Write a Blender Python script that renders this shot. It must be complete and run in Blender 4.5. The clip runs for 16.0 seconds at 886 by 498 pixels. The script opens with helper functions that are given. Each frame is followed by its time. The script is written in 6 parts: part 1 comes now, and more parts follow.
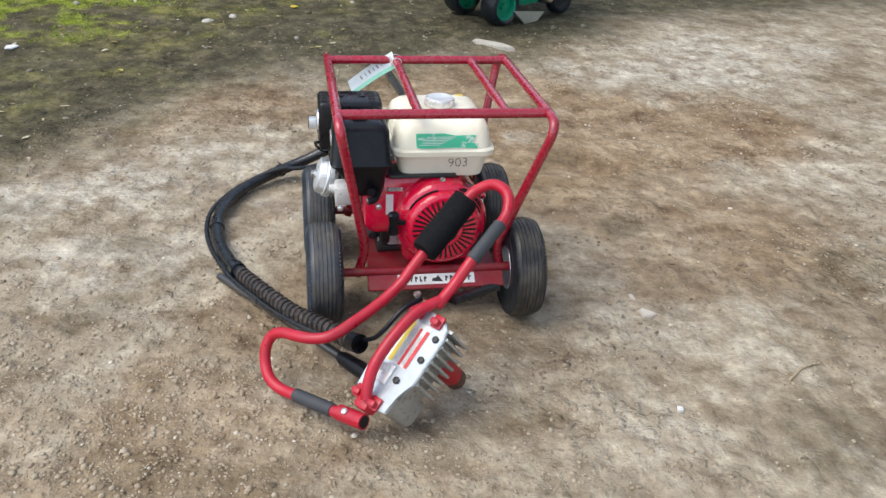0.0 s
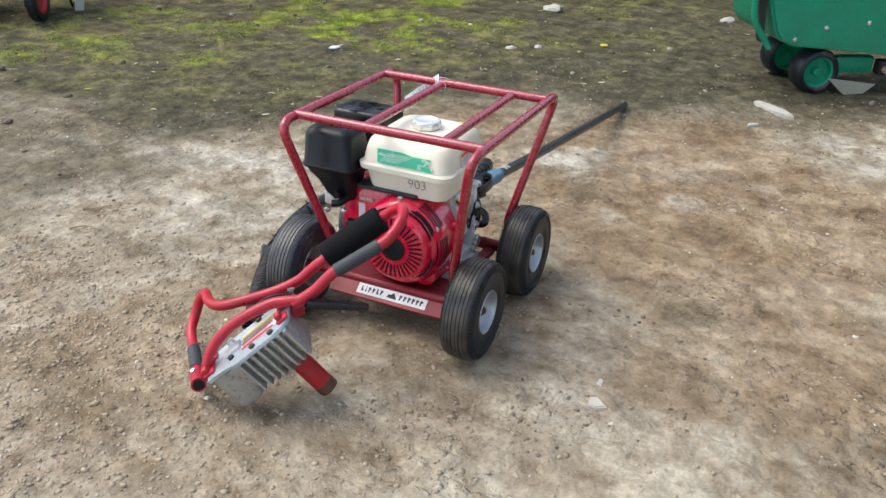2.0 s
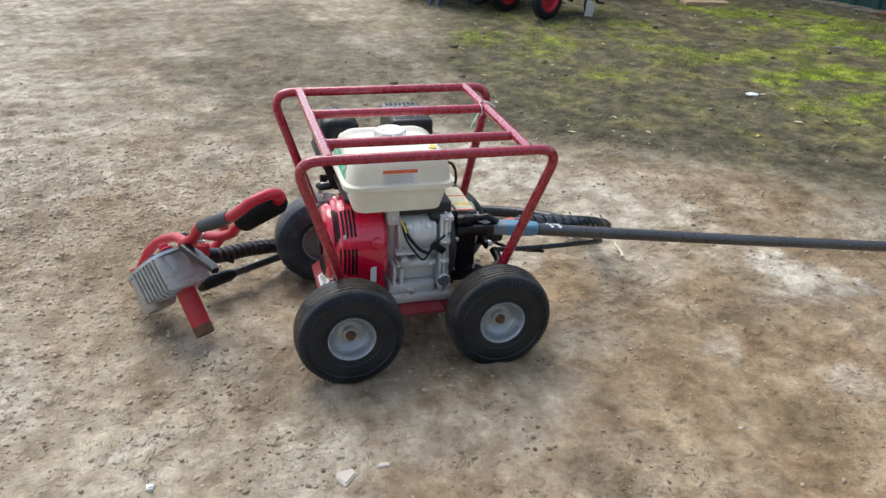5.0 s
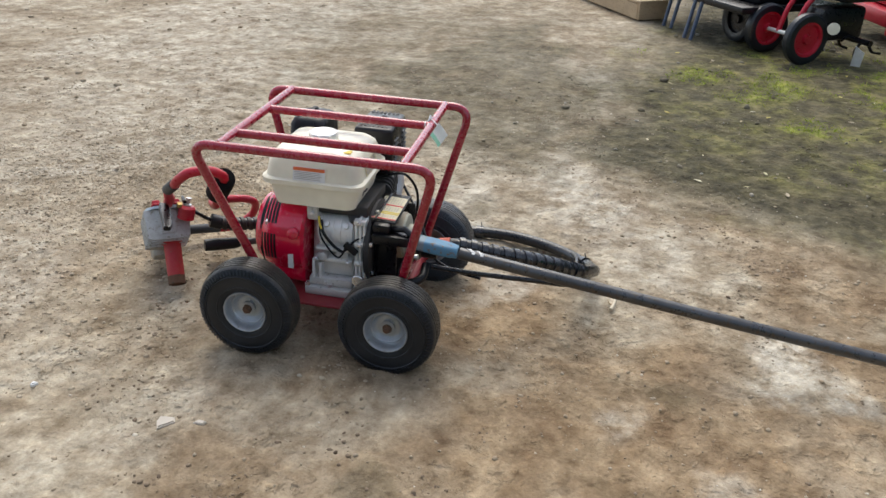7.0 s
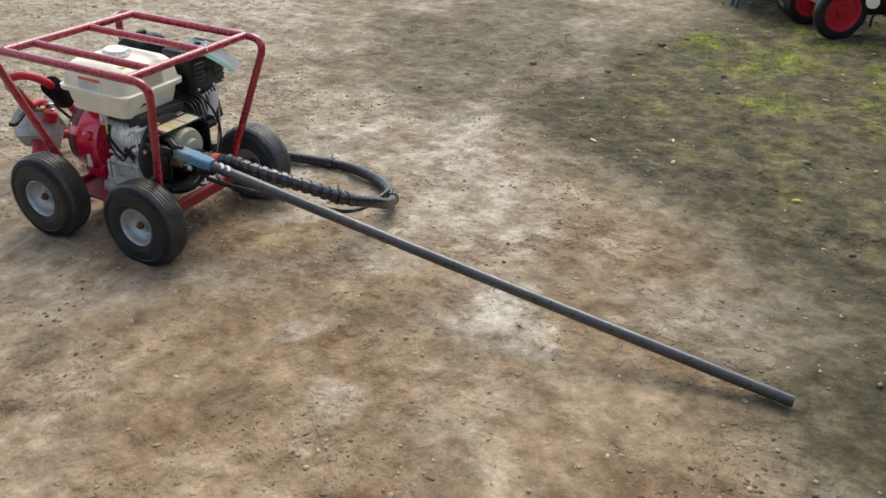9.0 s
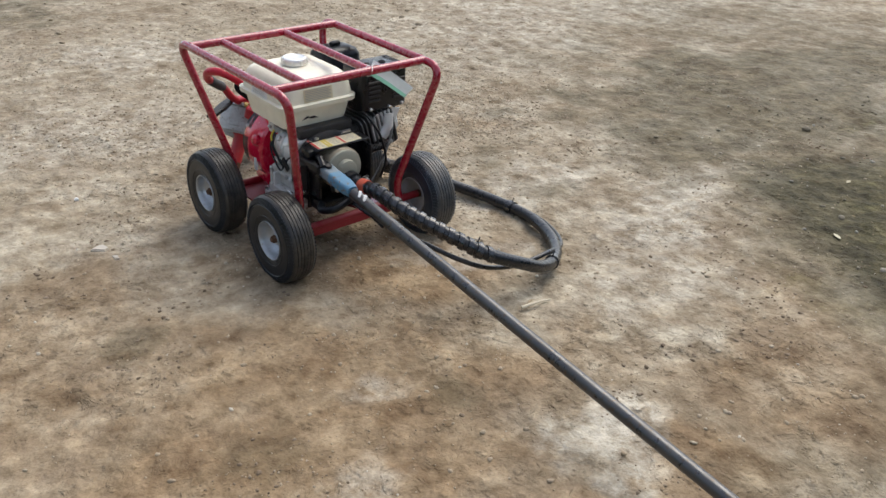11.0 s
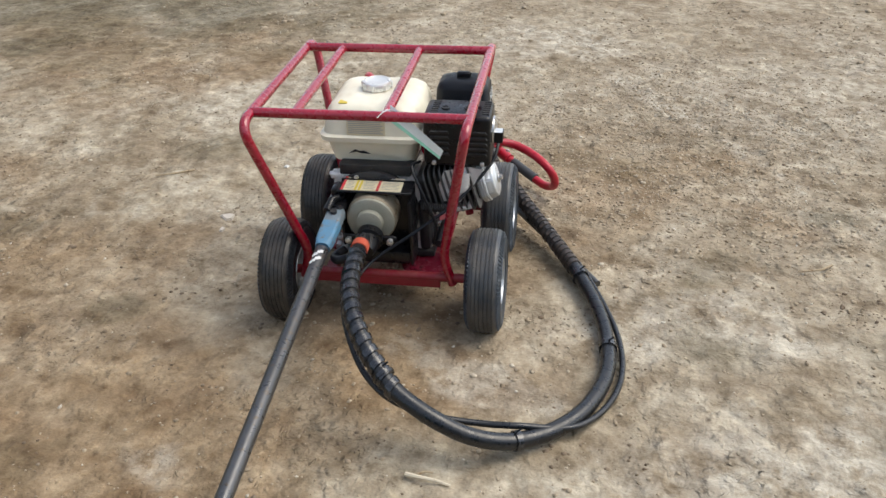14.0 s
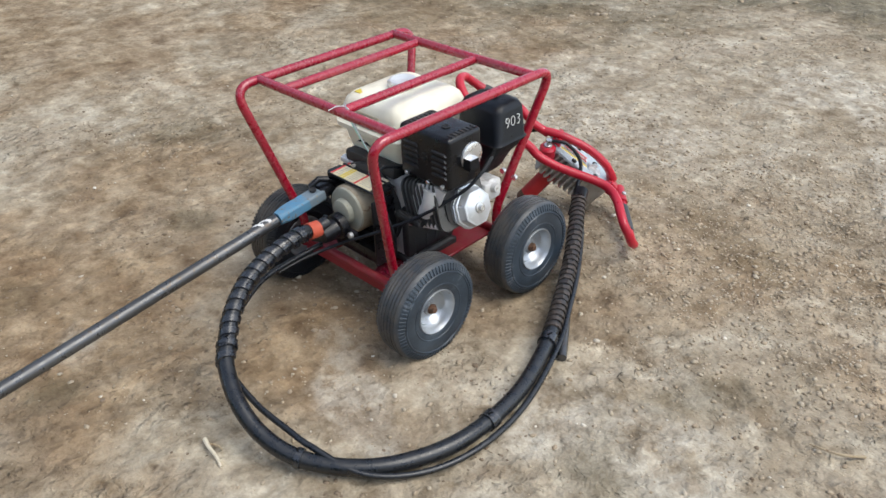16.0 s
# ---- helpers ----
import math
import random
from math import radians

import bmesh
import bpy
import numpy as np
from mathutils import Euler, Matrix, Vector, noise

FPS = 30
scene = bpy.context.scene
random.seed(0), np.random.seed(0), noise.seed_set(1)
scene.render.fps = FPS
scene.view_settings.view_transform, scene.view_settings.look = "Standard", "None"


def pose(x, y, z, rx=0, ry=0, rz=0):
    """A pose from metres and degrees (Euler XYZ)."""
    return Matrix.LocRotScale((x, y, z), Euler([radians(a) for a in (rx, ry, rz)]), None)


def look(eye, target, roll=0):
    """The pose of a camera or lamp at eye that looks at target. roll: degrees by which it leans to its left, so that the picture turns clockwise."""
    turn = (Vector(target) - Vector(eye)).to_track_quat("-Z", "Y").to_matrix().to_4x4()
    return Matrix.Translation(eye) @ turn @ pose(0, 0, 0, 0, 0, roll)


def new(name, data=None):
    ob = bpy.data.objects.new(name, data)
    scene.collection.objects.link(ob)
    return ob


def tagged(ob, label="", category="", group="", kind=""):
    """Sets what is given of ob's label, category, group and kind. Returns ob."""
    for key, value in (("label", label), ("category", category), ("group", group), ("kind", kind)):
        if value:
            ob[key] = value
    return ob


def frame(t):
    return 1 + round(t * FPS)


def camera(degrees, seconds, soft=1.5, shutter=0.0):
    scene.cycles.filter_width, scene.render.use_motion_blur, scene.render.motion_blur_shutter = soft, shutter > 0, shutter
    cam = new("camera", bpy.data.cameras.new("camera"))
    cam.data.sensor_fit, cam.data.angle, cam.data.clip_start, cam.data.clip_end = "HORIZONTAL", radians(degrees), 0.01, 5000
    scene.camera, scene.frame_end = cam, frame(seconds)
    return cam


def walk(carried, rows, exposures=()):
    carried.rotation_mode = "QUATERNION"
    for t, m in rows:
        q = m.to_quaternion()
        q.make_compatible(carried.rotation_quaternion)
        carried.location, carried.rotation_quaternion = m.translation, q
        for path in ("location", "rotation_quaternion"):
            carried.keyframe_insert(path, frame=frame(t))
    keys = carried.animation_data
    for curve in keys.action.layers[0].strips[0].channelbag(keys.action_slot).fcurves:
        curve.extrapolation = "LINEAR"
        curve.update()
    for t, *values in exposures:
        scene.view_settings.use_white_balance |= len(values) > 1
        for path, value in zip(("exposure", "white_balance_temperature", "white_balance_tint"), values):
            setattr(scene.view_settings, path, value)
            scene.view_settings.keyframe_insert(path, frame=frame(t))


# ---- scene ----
cam = camera(55.6, 16.0)
PATH = [
    (0, (0.194, 0.112, 1.342), (0.375, 1.843, 0.356), 3.5),
    (0.5, (0.532, 0.178, 1.343), (0.444, 1.918, 0.36), 3.0),
    (1, (0.891, 0.197, 1.332), (0.531, 1.912, 0.367), 2.4),
    (1.5, (1.223, 0.224, 1.369), (0.603, 1.872, 0.42), 2.1),
    (2, (1.506, 0.417, 1.337), (0.63, 1.952, 0.4), 1.6),
    (2.5, (1.767, 0.608, 1.34), (0.667, 2.0, 0.417), 1.8),
    (3, (2.053, 0.814, 1.384), (0.763, 2.035, 0.465), 2.0),
    (3.2, (2.109, 0.908, 1.368), (0.756, 2.059, 0.449), 2.1),
    (5.3, (2.44, 2.216, 1.296), (0.669, 2.416, 0.389), 1.5),
    (5.5, (2.431, 2.345, 1.308), (0.649, 2.45, 0.405), 1.4),
    (6, (2.433, 2.633, 1.307), (0.652, 2.5, 0.408), 1.4),
    (6.5, (2.5, 2.97, 1.358), (0.741, 2.637, 0.467), 1.4),
    (7, (2.427, 3.206, 1.326), (0.704, 2.713, 0.44), 1.4),
    (7.5, (2.304, 3.524, 1.321), (0.632, 2.908, 0.414), 1.1),
    (8, (2.281, 3.838, 1.314), (0.647, 3.137, 0.398), 1.3),
    (8.2, (2.276, 4.01, 1.337), (0.665, 3.277, 0.406), 1.2),
    (10.3, (1.756, 4.734, 1.327), (0.48, 3.531, 0.365), 2.6),
    (10.5, (1.729, 4.743, 1.331), (0.505, 3.484, 0.373), 2.7),
    (11, (1.526, 4.615, 1.314), (0.476, 3.203, 0.362), 2.3),
    (11.5, (1.234, 4.475, 1.315), (0.41, 2.921, 0.363), 1.7),
    (12, (0.884, 4.476, 1.321), (0.293, 2.823, 0.362), 1.3),
    (12.5, (0.602, 4.414, 1.321), (0.249, 2.705, 0.342), 0.9),
    (13, (0.293, 4.313, 1.318), (0.213, 2.582, 0.318), -0.3),
    (13.5, (-0.027, 4.332, 1.311), (0.156, 2.617, 0.297), -1.2),
    (14, (-0.326, 4.325, 1.341), (0.112, 2.663, 0.318), -1.6),
    (14.5, (-0.623, 4.163, 1.329), (0.072, 2.593, 0.304), -1.9),
    (15, (-0.936, 4.029, 1.337), (-0.011, 2.585, 0.308), -1.5),
    (15.5, (-1.216, 3.877, 1.383), (-0.08, 2.593, 0.353), -1.2),
    (16, (-1.333, 3.566, 1.356), (-0.018, 2.475, 0.317), -0.8),
]
EXPOSURE = [(0.0, -0.09, 6400, 10), (2.5, 0.06, 6400, 9), (3.2, 0.06, 6350, 9), (5.5, 0.01, 6400, 9), (8.0, -0.13, 6850, 10), (10.5, -0.15, 6650, 10), (12.5, -0.28, 6850, 10), (13.5, -0.20, 6850, 10), (14.5, -0.13, 6600, 9), (16.0, -0.11, 6400, 9)]
walk(cam, [(t, look(eye, target, roll)) for t, eye, target, roll in PATH], EXPOSURE)

# ---- daylight: overcast, open sky on the -x side ----
world = bpy.data.worlds.new("overcast")
scene.world = world
world.use_nodes = True
wn = world.node_tree.nodes
sky = wn.new("ShaderNodeTexSky")
sky.sky_type = "NISHITA"
sky.sun_disc = False
sky.sun_elevation, sky.sun_rotation = radians(56), radians(-110)
sky.dust_density, sky.ozone_density = 1.2, 1.5
grey = wn.new("ShaderNodeHueSaturation")
grey.inputs["Saturation"].default_value = 0.62
world.node_tree.links.new(sky.outputs["Color"], grey.inputs["Color"])
world.node_tree.links.new(grey.outputs["Color"], wn["Background"].inputs["Color"])
wn["Background"].inputs["Strength"].default_value = 0.30

sun = new("sun", bpy.data.lights.new("sun", "SUN"))
sun.data.energy, sun.data.angle, sun.data.color = 2.35, radians(42), (1.0, 0.945, 0.835)
sun.matrix_world = look((-4.6, -1.6, 7.4), (0, 0, 0))


# ---- materials ----
def material(name, build, rough=0.5, metal=0.0, spec=0.5, coat=0.0):
    m = bpy.data.materials.new(name)
    m.use_nodes = True
    nt = m.node_tree
    b = nt.nodes["Principled BSDF"]
    b.inputs["Roughness"].default_value = rough
    b.inputs["Metallic"].default_value = metal
    b.inputs["Specular IOR Level"].default_value = spec
    b.inputs["Coat Weight"].default_value = coat
    build(nt, b)
    return m


def node(nt, kind, **values):
    n = nt.nodes.new(kind)
    for key, value in values.items():
        n.inputs[key.replace("_", " ")].default_value = value
    return n


def noise_of(nt, scale, detail=4.0, rough=0.55, space="Object"):
    tc = nt.nodes.new("ShaderNodeTexCoord")
    n = node(nt, "ShaderNodeTexNoise", Scale=scale, Detail=detail, Roughness=rough)
    nt.links.new(tc.outputs[space], n.inputs["Vector"])
    return n.outputs["Fac"]


def ramp(nt, fac, stops):
    r = nt.nodes.new("ShaderNodeValToRGB")
    e = r.color_ramp.elements
    while len(e) < len(stops):
        e.new(0.5)
    for el, (at, c) in zip(e, stops):
        el.position = at
        el.color = (*c, 1) if len(c) == 3 else c
    nt.links.new(fac, r.inputs["Fac"])
    return r.outputs["Color"]


def mixed(nt, fac, a, b, how="MIX"):
    m = nt.nodes.new("ShaderNodeMix")
    m.data_type, m.blend_type = "RGBA", how
    for socket, value in ((m.inputs[0], fac), (m.inputs[6], a), (m.inputs[7], b)):
        if hasattr(value, "is_output"):
            nt.links.new(value, socket)
        else:
            socket.default_value = value if isinstance(value, float) else (*value, 1)
    return m.outputs[2]


def bump(nt, b, height, strength=0.3, distance=0.002, under=None):
    n = node(nt, "ShaderNodeBump", Strength=strength, Distance=distance)
    nt.links.new(height, n.inputs["Height"])
    if under is not None:
        nt.links.new(under, n.inputs["Normal"])
    nt.links.new(n.outputs["Normal"], b.inputs["Normal"])
    return n.outputs["Normal"]


def worn(name, colour, under, rough=0.4, metal=0.0, wear=0.66, dust=(0.30, 0.24, 0.17), dusty=0.35, scale=35.0, relief=0.08, coat=0.0, spec=0.5):
    """Paint or plastic with faint tone changes, chips down to what lies under it, and dust on top faces."""
    def build(nt, b):
        tone = noise_of(nt, 6.0, 3)
        c = ramp(nt, tone, [(0.3, tuple(v * 0.82 for v in colour)), (0.7, tuple(min(1, v * 1.12) for v in colour))])
        chips = noise_of(nt, scale * 2.2, 6, 0.65)
        c = mixed(nt, ramp(nt, chips, [(wear, (0, 0, 0)), (wear + 0.05, (1, 1, 1))]), c, under)
        geo = nt.nodes.new("ShaderNodeNewGeometry")
        sep = nt.nodes.new("ShaderNodeSeparateXYZ")
        nt.links.new(geo.outputs["Normal"], sep.inputs[0])
        grime = noise_of(nt, scale, 5, 0.7)
        up = node(nt, "ShaderNodeMapRange", **{"From_Min": -0.2, "From_Max": 1.0, "To_Min": 0.25, "To_Max": 1.0})
        nt.links.new(sep.outputs["Z"], up.inputs["Value"])
        d = nt.nodes.new("ShaderNodeMath")
        d.operation = "MULTIPLY"
        nt.links.new(ramp(nt, grime, [(0.42, (0, 0, 0)), (0.8, (dusty, dusty, dusty))]), d.inputs[0])
        nt.links.new(up.outputs["Result"], d.inputs[1])
        nt.links.new(mixed(nt, d.outputs[0], c, dust), b.inputs["Base Color"])
        rr = node(nt, "ShaderNodeMapRange", **{"From_Min": 0.3, "From_Max": 0.75, "To_Min": max(0.08, rough - 0.1), "To_Max": min(1.0, rough + 0.25)})
        nt.links.new(grime, rr.inputs["Value"])
        nt.links.new(rr.outputs["Result"], b.inputs["Roughness"])
        if relief:
            bump(nt, b, noise_of(nt, scale * 5, 3), relief, 0.001)
    return material(name, build, rough, metal, spec, coat)


RED_CAGE = worn("red_cage_paint", (0.33, 0.006, 0.024), (0.10, 0.05, 0.04), 0.22, wear=0.75, dusty=0.06, coat=0.6, spec=0.6)
RED_HANDLE = worn("red_handle_paint", (0.46, 0.008, 0.028), (0.28, 0.10, 0.08), 0.32, wear=0.71, dusty=0.10)
RED_ENGINE = worn("red_engine_cover", (0.66, 0.003, 0.040), (0.35, 0.03, 0.05), 0.15, wear=0.80, dusty=0.03, coat=0.8)
RED_BASE = worn("red_base_paint", (0.25, 0.007, 0.018), (0.12, 0.05, 0.04), 0.42, wear=0.66, dusty=0.30)
RED_OILY = worn("oily_red_tray", (0.17, 0.008, 0.026), (0.05, 0.015, 0.02), 0.18, wear=0.60, dust=(0.12, 0.08, 0.06), dusty=0.25, coat=0.5)
RED_SPOUT = worn("worn_red_shaft", (0.42, 0.012, 0.018), (0.20, 0.085, 0.045), 0.45, wear=0.64, dusty=0.25)
RUST = worn("rusty_steel", (0.13, 0.065, 0.038), (0.08, 0.05, 0.035), 0.8, 0.3, wear=0.55, dusty=0.4)
CREAM = worn("cream_tank", (0.87, 0.83, 0.67), (0.62, 0.54, 0.38), 0.36, wear=0.74, dust=(0.45, 0.36, 0.22), dusty=0.28, scale=18, relief=0.03)
BLACK = worn("black_plastic", (0.0045, 0.006, 0.009), (0.03, 0.03, 0.03), 0.34, wear=0.82, dusty=0.015, spec=0.32)
BLACK_METAL = worn("black_metal", (0.0045, 0.005, 0.007), (0.04, 0.036, 0.03), 0.28, 0.0, wear=0.78, dusty=0.02, spec=0.42)
FOAM = worn("black_foam", (0.007, 0.0075, 0.009), (0.02, 0.02, 0.02), 0.95, wear=0.9, dusty=0.05, scale=120, relief=0.4, spec=0.15)
GRIP = worn("dark_rubber_grip", (0.040, 0.045, 0.052), (0.03, 0.03, 0.03), 0.6, wear=0.8, dusty=0.15, scale=60)
CAST = worn("cast_aluminium", (0.78, 0.78, 0.76), (0.44, 0.42, 0.38), 0.40, 0.3, wear=0.66, dust=(0.24, 0.20, 0.15), dusty=0.22, scale=45, relief=0.25)
FIN_CAST = worn("dusty_cast_aluminium", (0.46, 0.46, 0.44), (0.26, 0.24, 0.20), 0.48, 0.6, wear=0.58, dust=(0.22, 0.19, 0.14), dusty=0.55, scale=40, relief=0.25)
GRIMY_CAST = worn("grimy_cast_aluminium", (0.62, 0.61, 0.59), (0.28, 0.25, 0.21), 0.42, 0.3, wear=0.62, dust=(0.16, 0.13, 0.10), dusty=0.35, scale=22, relief=0.3)
SATIN = worn("satin_aluminium", (0.74, 0.77, 0.79), (0.45, 0.44, 0.42), 0.36, 0.65, wear=0.74, dusty=0.1)
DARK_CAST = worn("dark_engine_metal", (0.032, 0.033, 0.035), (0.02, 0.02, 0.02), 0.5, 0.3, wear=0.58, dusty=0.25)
FIN_DARK = worn("dark_cast_fins", (0.10, 0.10, 0.098), (0.05, 0.047, 0.043), 0.45, 0.4, wear=0.58, dusty=0.2)
BRIGHT = worn("bright_steel", (0.70, 0.70, 0.69), (0.42, 0.40, 0.37), 0.24, 0.85, wear=0.72, dusty=0.2)
CAP_METAL = worn("polished_cap", (0.80, 0.80, 0.77), (0.55, 0.53, 0.48), 0.30, 0.55, wear=0.75, dusty=0.1)
PLATE_METAL = worn("brushed_aluminium_plate", (0.52, 0.58, 0.62), (0.40, 0.40, 0.39), 0.38, 0.5, wear=0.68, dusty=0.3)
RIM = worn("zinc_rim", (0.44, 0.47, 0.50), (0.30, 0.27, 0.22), 0.36, 0.75, wear=0.64, dust=(0.36, 0.31, 0.24), dusty=0.4)
BRASS = worn("brass_fitting", (0.48, 0.34, 0.13), (0.2, 0.14, 0.08), 0.4, 0.8, wear=0.65, dusty=0.3)
BELL = worn("clutch_housing", (0.40, 0.39, 0.31), (0.28, 0.21, 0.14), 0.55, 0.2, wear=0.66, dusty=0.4)
BELL_SIDE = worn("rust_tinged_housing", (0.34, 0.285, 0.20), (0.20, 0.12, 0.07), 0.55, 0.2, wear=0.58, dusty=0.4)
HOSE = worn("black_hose", (0.007, 0.009, 0.012), (0.05, 0.045, 0.04), 0.27, wear=0.76, dusty=0.05, scale=50, spec=0.6)
WRAP = worn("spiral_hose_guard", (0.009, 0.011, 0.015), (0.05, 0.045, 0.04), 0.20, wear=0.76, dusty=0.05, scale=50, spec=0.9)
WRAP_DUSTY = worn("dusty_spiral_guard", (0.022, 0.018, 0.016), (0.09, 0.065, 0.05), 0.45, wear=0.62, dust=(0.20, 0.14, 0.10), dusty=0.5, scale=40)
ORANGE = worn("orange_band", (0.62, 0.10, 0.05), (0.3, 0.08, 0.05), 0.5, wear=0.72)
TONGUE_STEEL = worn("worn_blue_steel", (0.20, 0.26, 0.30), (0.30, 0.27, 0.22), 0.5, 0.2, wear=0.60, dusty=0.3)
BLUE = worn("blue_clevis_paint", (0.10, 0.27, 0.42), (0.16, 0.13, 0.10), 0.5, wear=0.57, dusty=0.5)
POLE = worn("dark_steel_tube", (0.095, 0.097, 0.100), (0.098, 0.080, 0.064), 0.29, 0.65, wear=0.57, dust=(0.20, 0.165, 0.13), dusty=0.24, spec=0.6)
WHITE = worn("white_sticker", (0.78, 0.78, 0.76), (0.55, 0.53, 0.48), 0.5, wear=0.74, dusty=0.3)
INK = worn("black_ink", (0.02, 0.02, 0.022), (0.04, 0.04, 0.04), 0.6, wear=0.9, dusty=0.05, relief=0)
CHALK = worn("white_marker", (0.72, 0.72, 0.70), (0.4, 0.4, 0.4), 0.7, wear=0.62, dusty=0.05, relief=0)
GREEN_TAPE = worn("green_sticker", (0.06, 0.52, 0.30), (0.56, 0.72, 0.62), 0.45, wear=0.57, dusty=0.1, scale=14)
YELLOW = worn("yellow_label", (0.72, 0.55, 0.05), (0.5, 0.4, 0.1), 0.5, wear=0.75)
LABEL_RED = worn("red_label", (0.60, 0.04, 0.05), (0.5, 0.2, 0.2), 0.5, wear=0.75)
LABEL_ORANGE = worn("orange_label", (0.75, 0.16, 0.05), (0.5, 0.2, 0.1), 0.5, wear=0.8)
LABEL_TEXT = worn("label_print", (0.40, 0.39, 0.36), (0.3, 0.3, 0.3), 0.6, wear=0.75, relief=0)
CREAM_LABEL = worn("cream_label", (0.74, 0.66, 0.44), (0.5, 0.4, 0.25), 0.45, wear=0.7, dusty=0.4)
def paper(name, colour):
    """Thin card that lets some light through."""
    def build(nt, b):
        c = ramp(nt, noise_of(nt, 40, 4), [(0.3, tuple(v * 0.9 for v in colour)), (0.7, colour)])
        nt.links.new(c, b.inputs["Base Color"])
        through_light = nt.nodes.new("ShaderNodeBsdfTranslucent")
        nt.links.new(c, through_light.inputs["Color"])
        mix = nt.nodes.new("ShaderNodeMixShader")
        mix.inputs[0].default_value = 0.2
        nt.links.new(b.outputs[0], mix.inputs[1])
        nt.links.new(through_light.outputs[0], mix.inputs[2])
        nt.links.new(mix.outputs[0], nt.nodes["Material Output"].inputs["Surface"])
    return material(name, build, 0.7)


TAG = paper("pale_card_tag", (0.90, 0.985, 0.99))
TAG_GREEN = paper("green_tag_edge", (0.40, 0.86, 0.68))
GREEN_BODY = worn("green_machine_paint", (0.002, 0.27, 0.145), (0.02, 0.10, 0.07), 0.3, wear=0.74, dusty=0.18)
DARK_GREEN = worn("dark_green_sheet", (0.008, 0.055, 0.045), (0.03, 0.04, 0.035), 0.55, wear=0.7, dusty=0.2)
WOOD = worn("pale_timber", (0.42, 0.31, 0.19), (0.26, 0.17, 0.10), 0.8, wear=0.58, dusty=0.3)
BRICK_RED = worn("brick_footing", (0.15, 0.065, 0.038), (0.08, 0.05, 0.035), 0.9, wear=0.55, dusty=0.4)
BLUE_STEEL = worn("blue_steel_leg", (0.06, 0.09, 0.15), (0.05, 0.05, 0.055), 0.5, wear=0.60, dusty=0.3)
PALE_STONE = worn("pale_stone", (0.52, 0.49, 0.42), (0.36, 0.31, 0.24), 0.85, wear=0.57, dusty=0.4, relief=0.4)
TWIG = worn("dry_twig", (0.42, 0.33, 0.21), (0.24, 0.16, 0.09), 0.85, wear=0.56, dusty=0.2)
BLEACHED_TWIG = worn("bleached_twig", (0.66, 0.58, 0.44), (0.42, 0.33, 0.21), 0.8, wear=0.62, dusty=0.1)
CHIP_STONE = worn("pale_stone_chip", (0.57, 0.51, 0.43), (0.46, 0.40, 0.33), 0.8, wear=0.62, dusty=0.2, relief=0.3)


def rubber(nt, b, wall=((0.006, 0.009, 0.013), (0.012, 0.016, 0.022), (0.050, 0.050, 0.048)), scuffs=(0.42, 0.62, 0.80)):
    dust = noise_of(nt, 16, 6, 0.7)
    fine = noise_of(nt, 130, 4)
    c = ramp(nt, dust, list(zip(scuffs, wall)))
    tc = nt.nodes.new("ShaderNodeTexCoord")
    sep = nt.nodes.new("ShaderNodeSeparateXYZ")
    nt.links.new(tc.outputs["Object"], sep.inputs[0])
    x = nt.nodes.new("ShaderNodeMath")
    x.operation = "ABSOLUTE"
    nt.links.new(sep.outputs["X"], x.inputs[0])
    # trodden-in dust sits on the running surface
    tread = node(nt, "ShaderNodeMapRange", **{"From_Min": 0.030, "From_Max": 0.041, "To_Min": 0.66, "To_Max": 0.0})
    nt.links.new(x.outputs[0], tread.inputs["Value"])
    f = nt.nodes.new("ShaderNodeMath")
    f.operation = "MULTIPLY"
    nt.links.new(tread.outputs["Result"], f.inputs[0])
    nt.links.new(ramp(nt, noise_of(nt, 15, 9, 0.75), [(0.36, (0.08, 0.08, 0.08)), (0.66, (1, 1, 1))]), f.inputs[1])
    c = mixed(nt, f.outputs[0], c, (0.135, 0.112, 0.082))
    nt.links.new(c, b.inputs["Base Color"])
    bump(nt, b, fine, 0.2, 0.001)


RUBBER = material("dusty_tyre_rubber", rubber, 0.40, 0.0, 0.42)
# same rubber, skylight put into its colour as blue-grey, plus pale scuffs
SKYLIT_RUBBER = material("skylit_tyre_rubber", lambda nt, b: rubber(nt, b, ((0.018, 0.027, 0.038), (0.036, 0.050, 0.066), (0.17, 0.185, 0.20)), (0.38, 0.60, 0.74)), 0.42, 0.0, 0.5)


def scattered(name, colours, rough=0.85):
    """Many loose pieces in one mesh, each with its own tone."""
    def build(nt, b):
        geo = nt.nodes.new("ShaderNodeNewGeometry")
        stops = [(n / max(1, len(colours) - 1), c) for n, c in enumerate(colours)]
        c = ramp(nt, geo.outputs["Random Per Island"], stops)
        grain = noise_of(nt, 90, 4)
        nt.links.new(mixed(nt, 0.5, c, ramp(nt, grain, [(0.3, (0.55, 0.55, 0.55)), (0.7, (1, 1, 1))]), "MULTIPLY"), b.inputs["Base Color"])
    return material(name, build, rough)


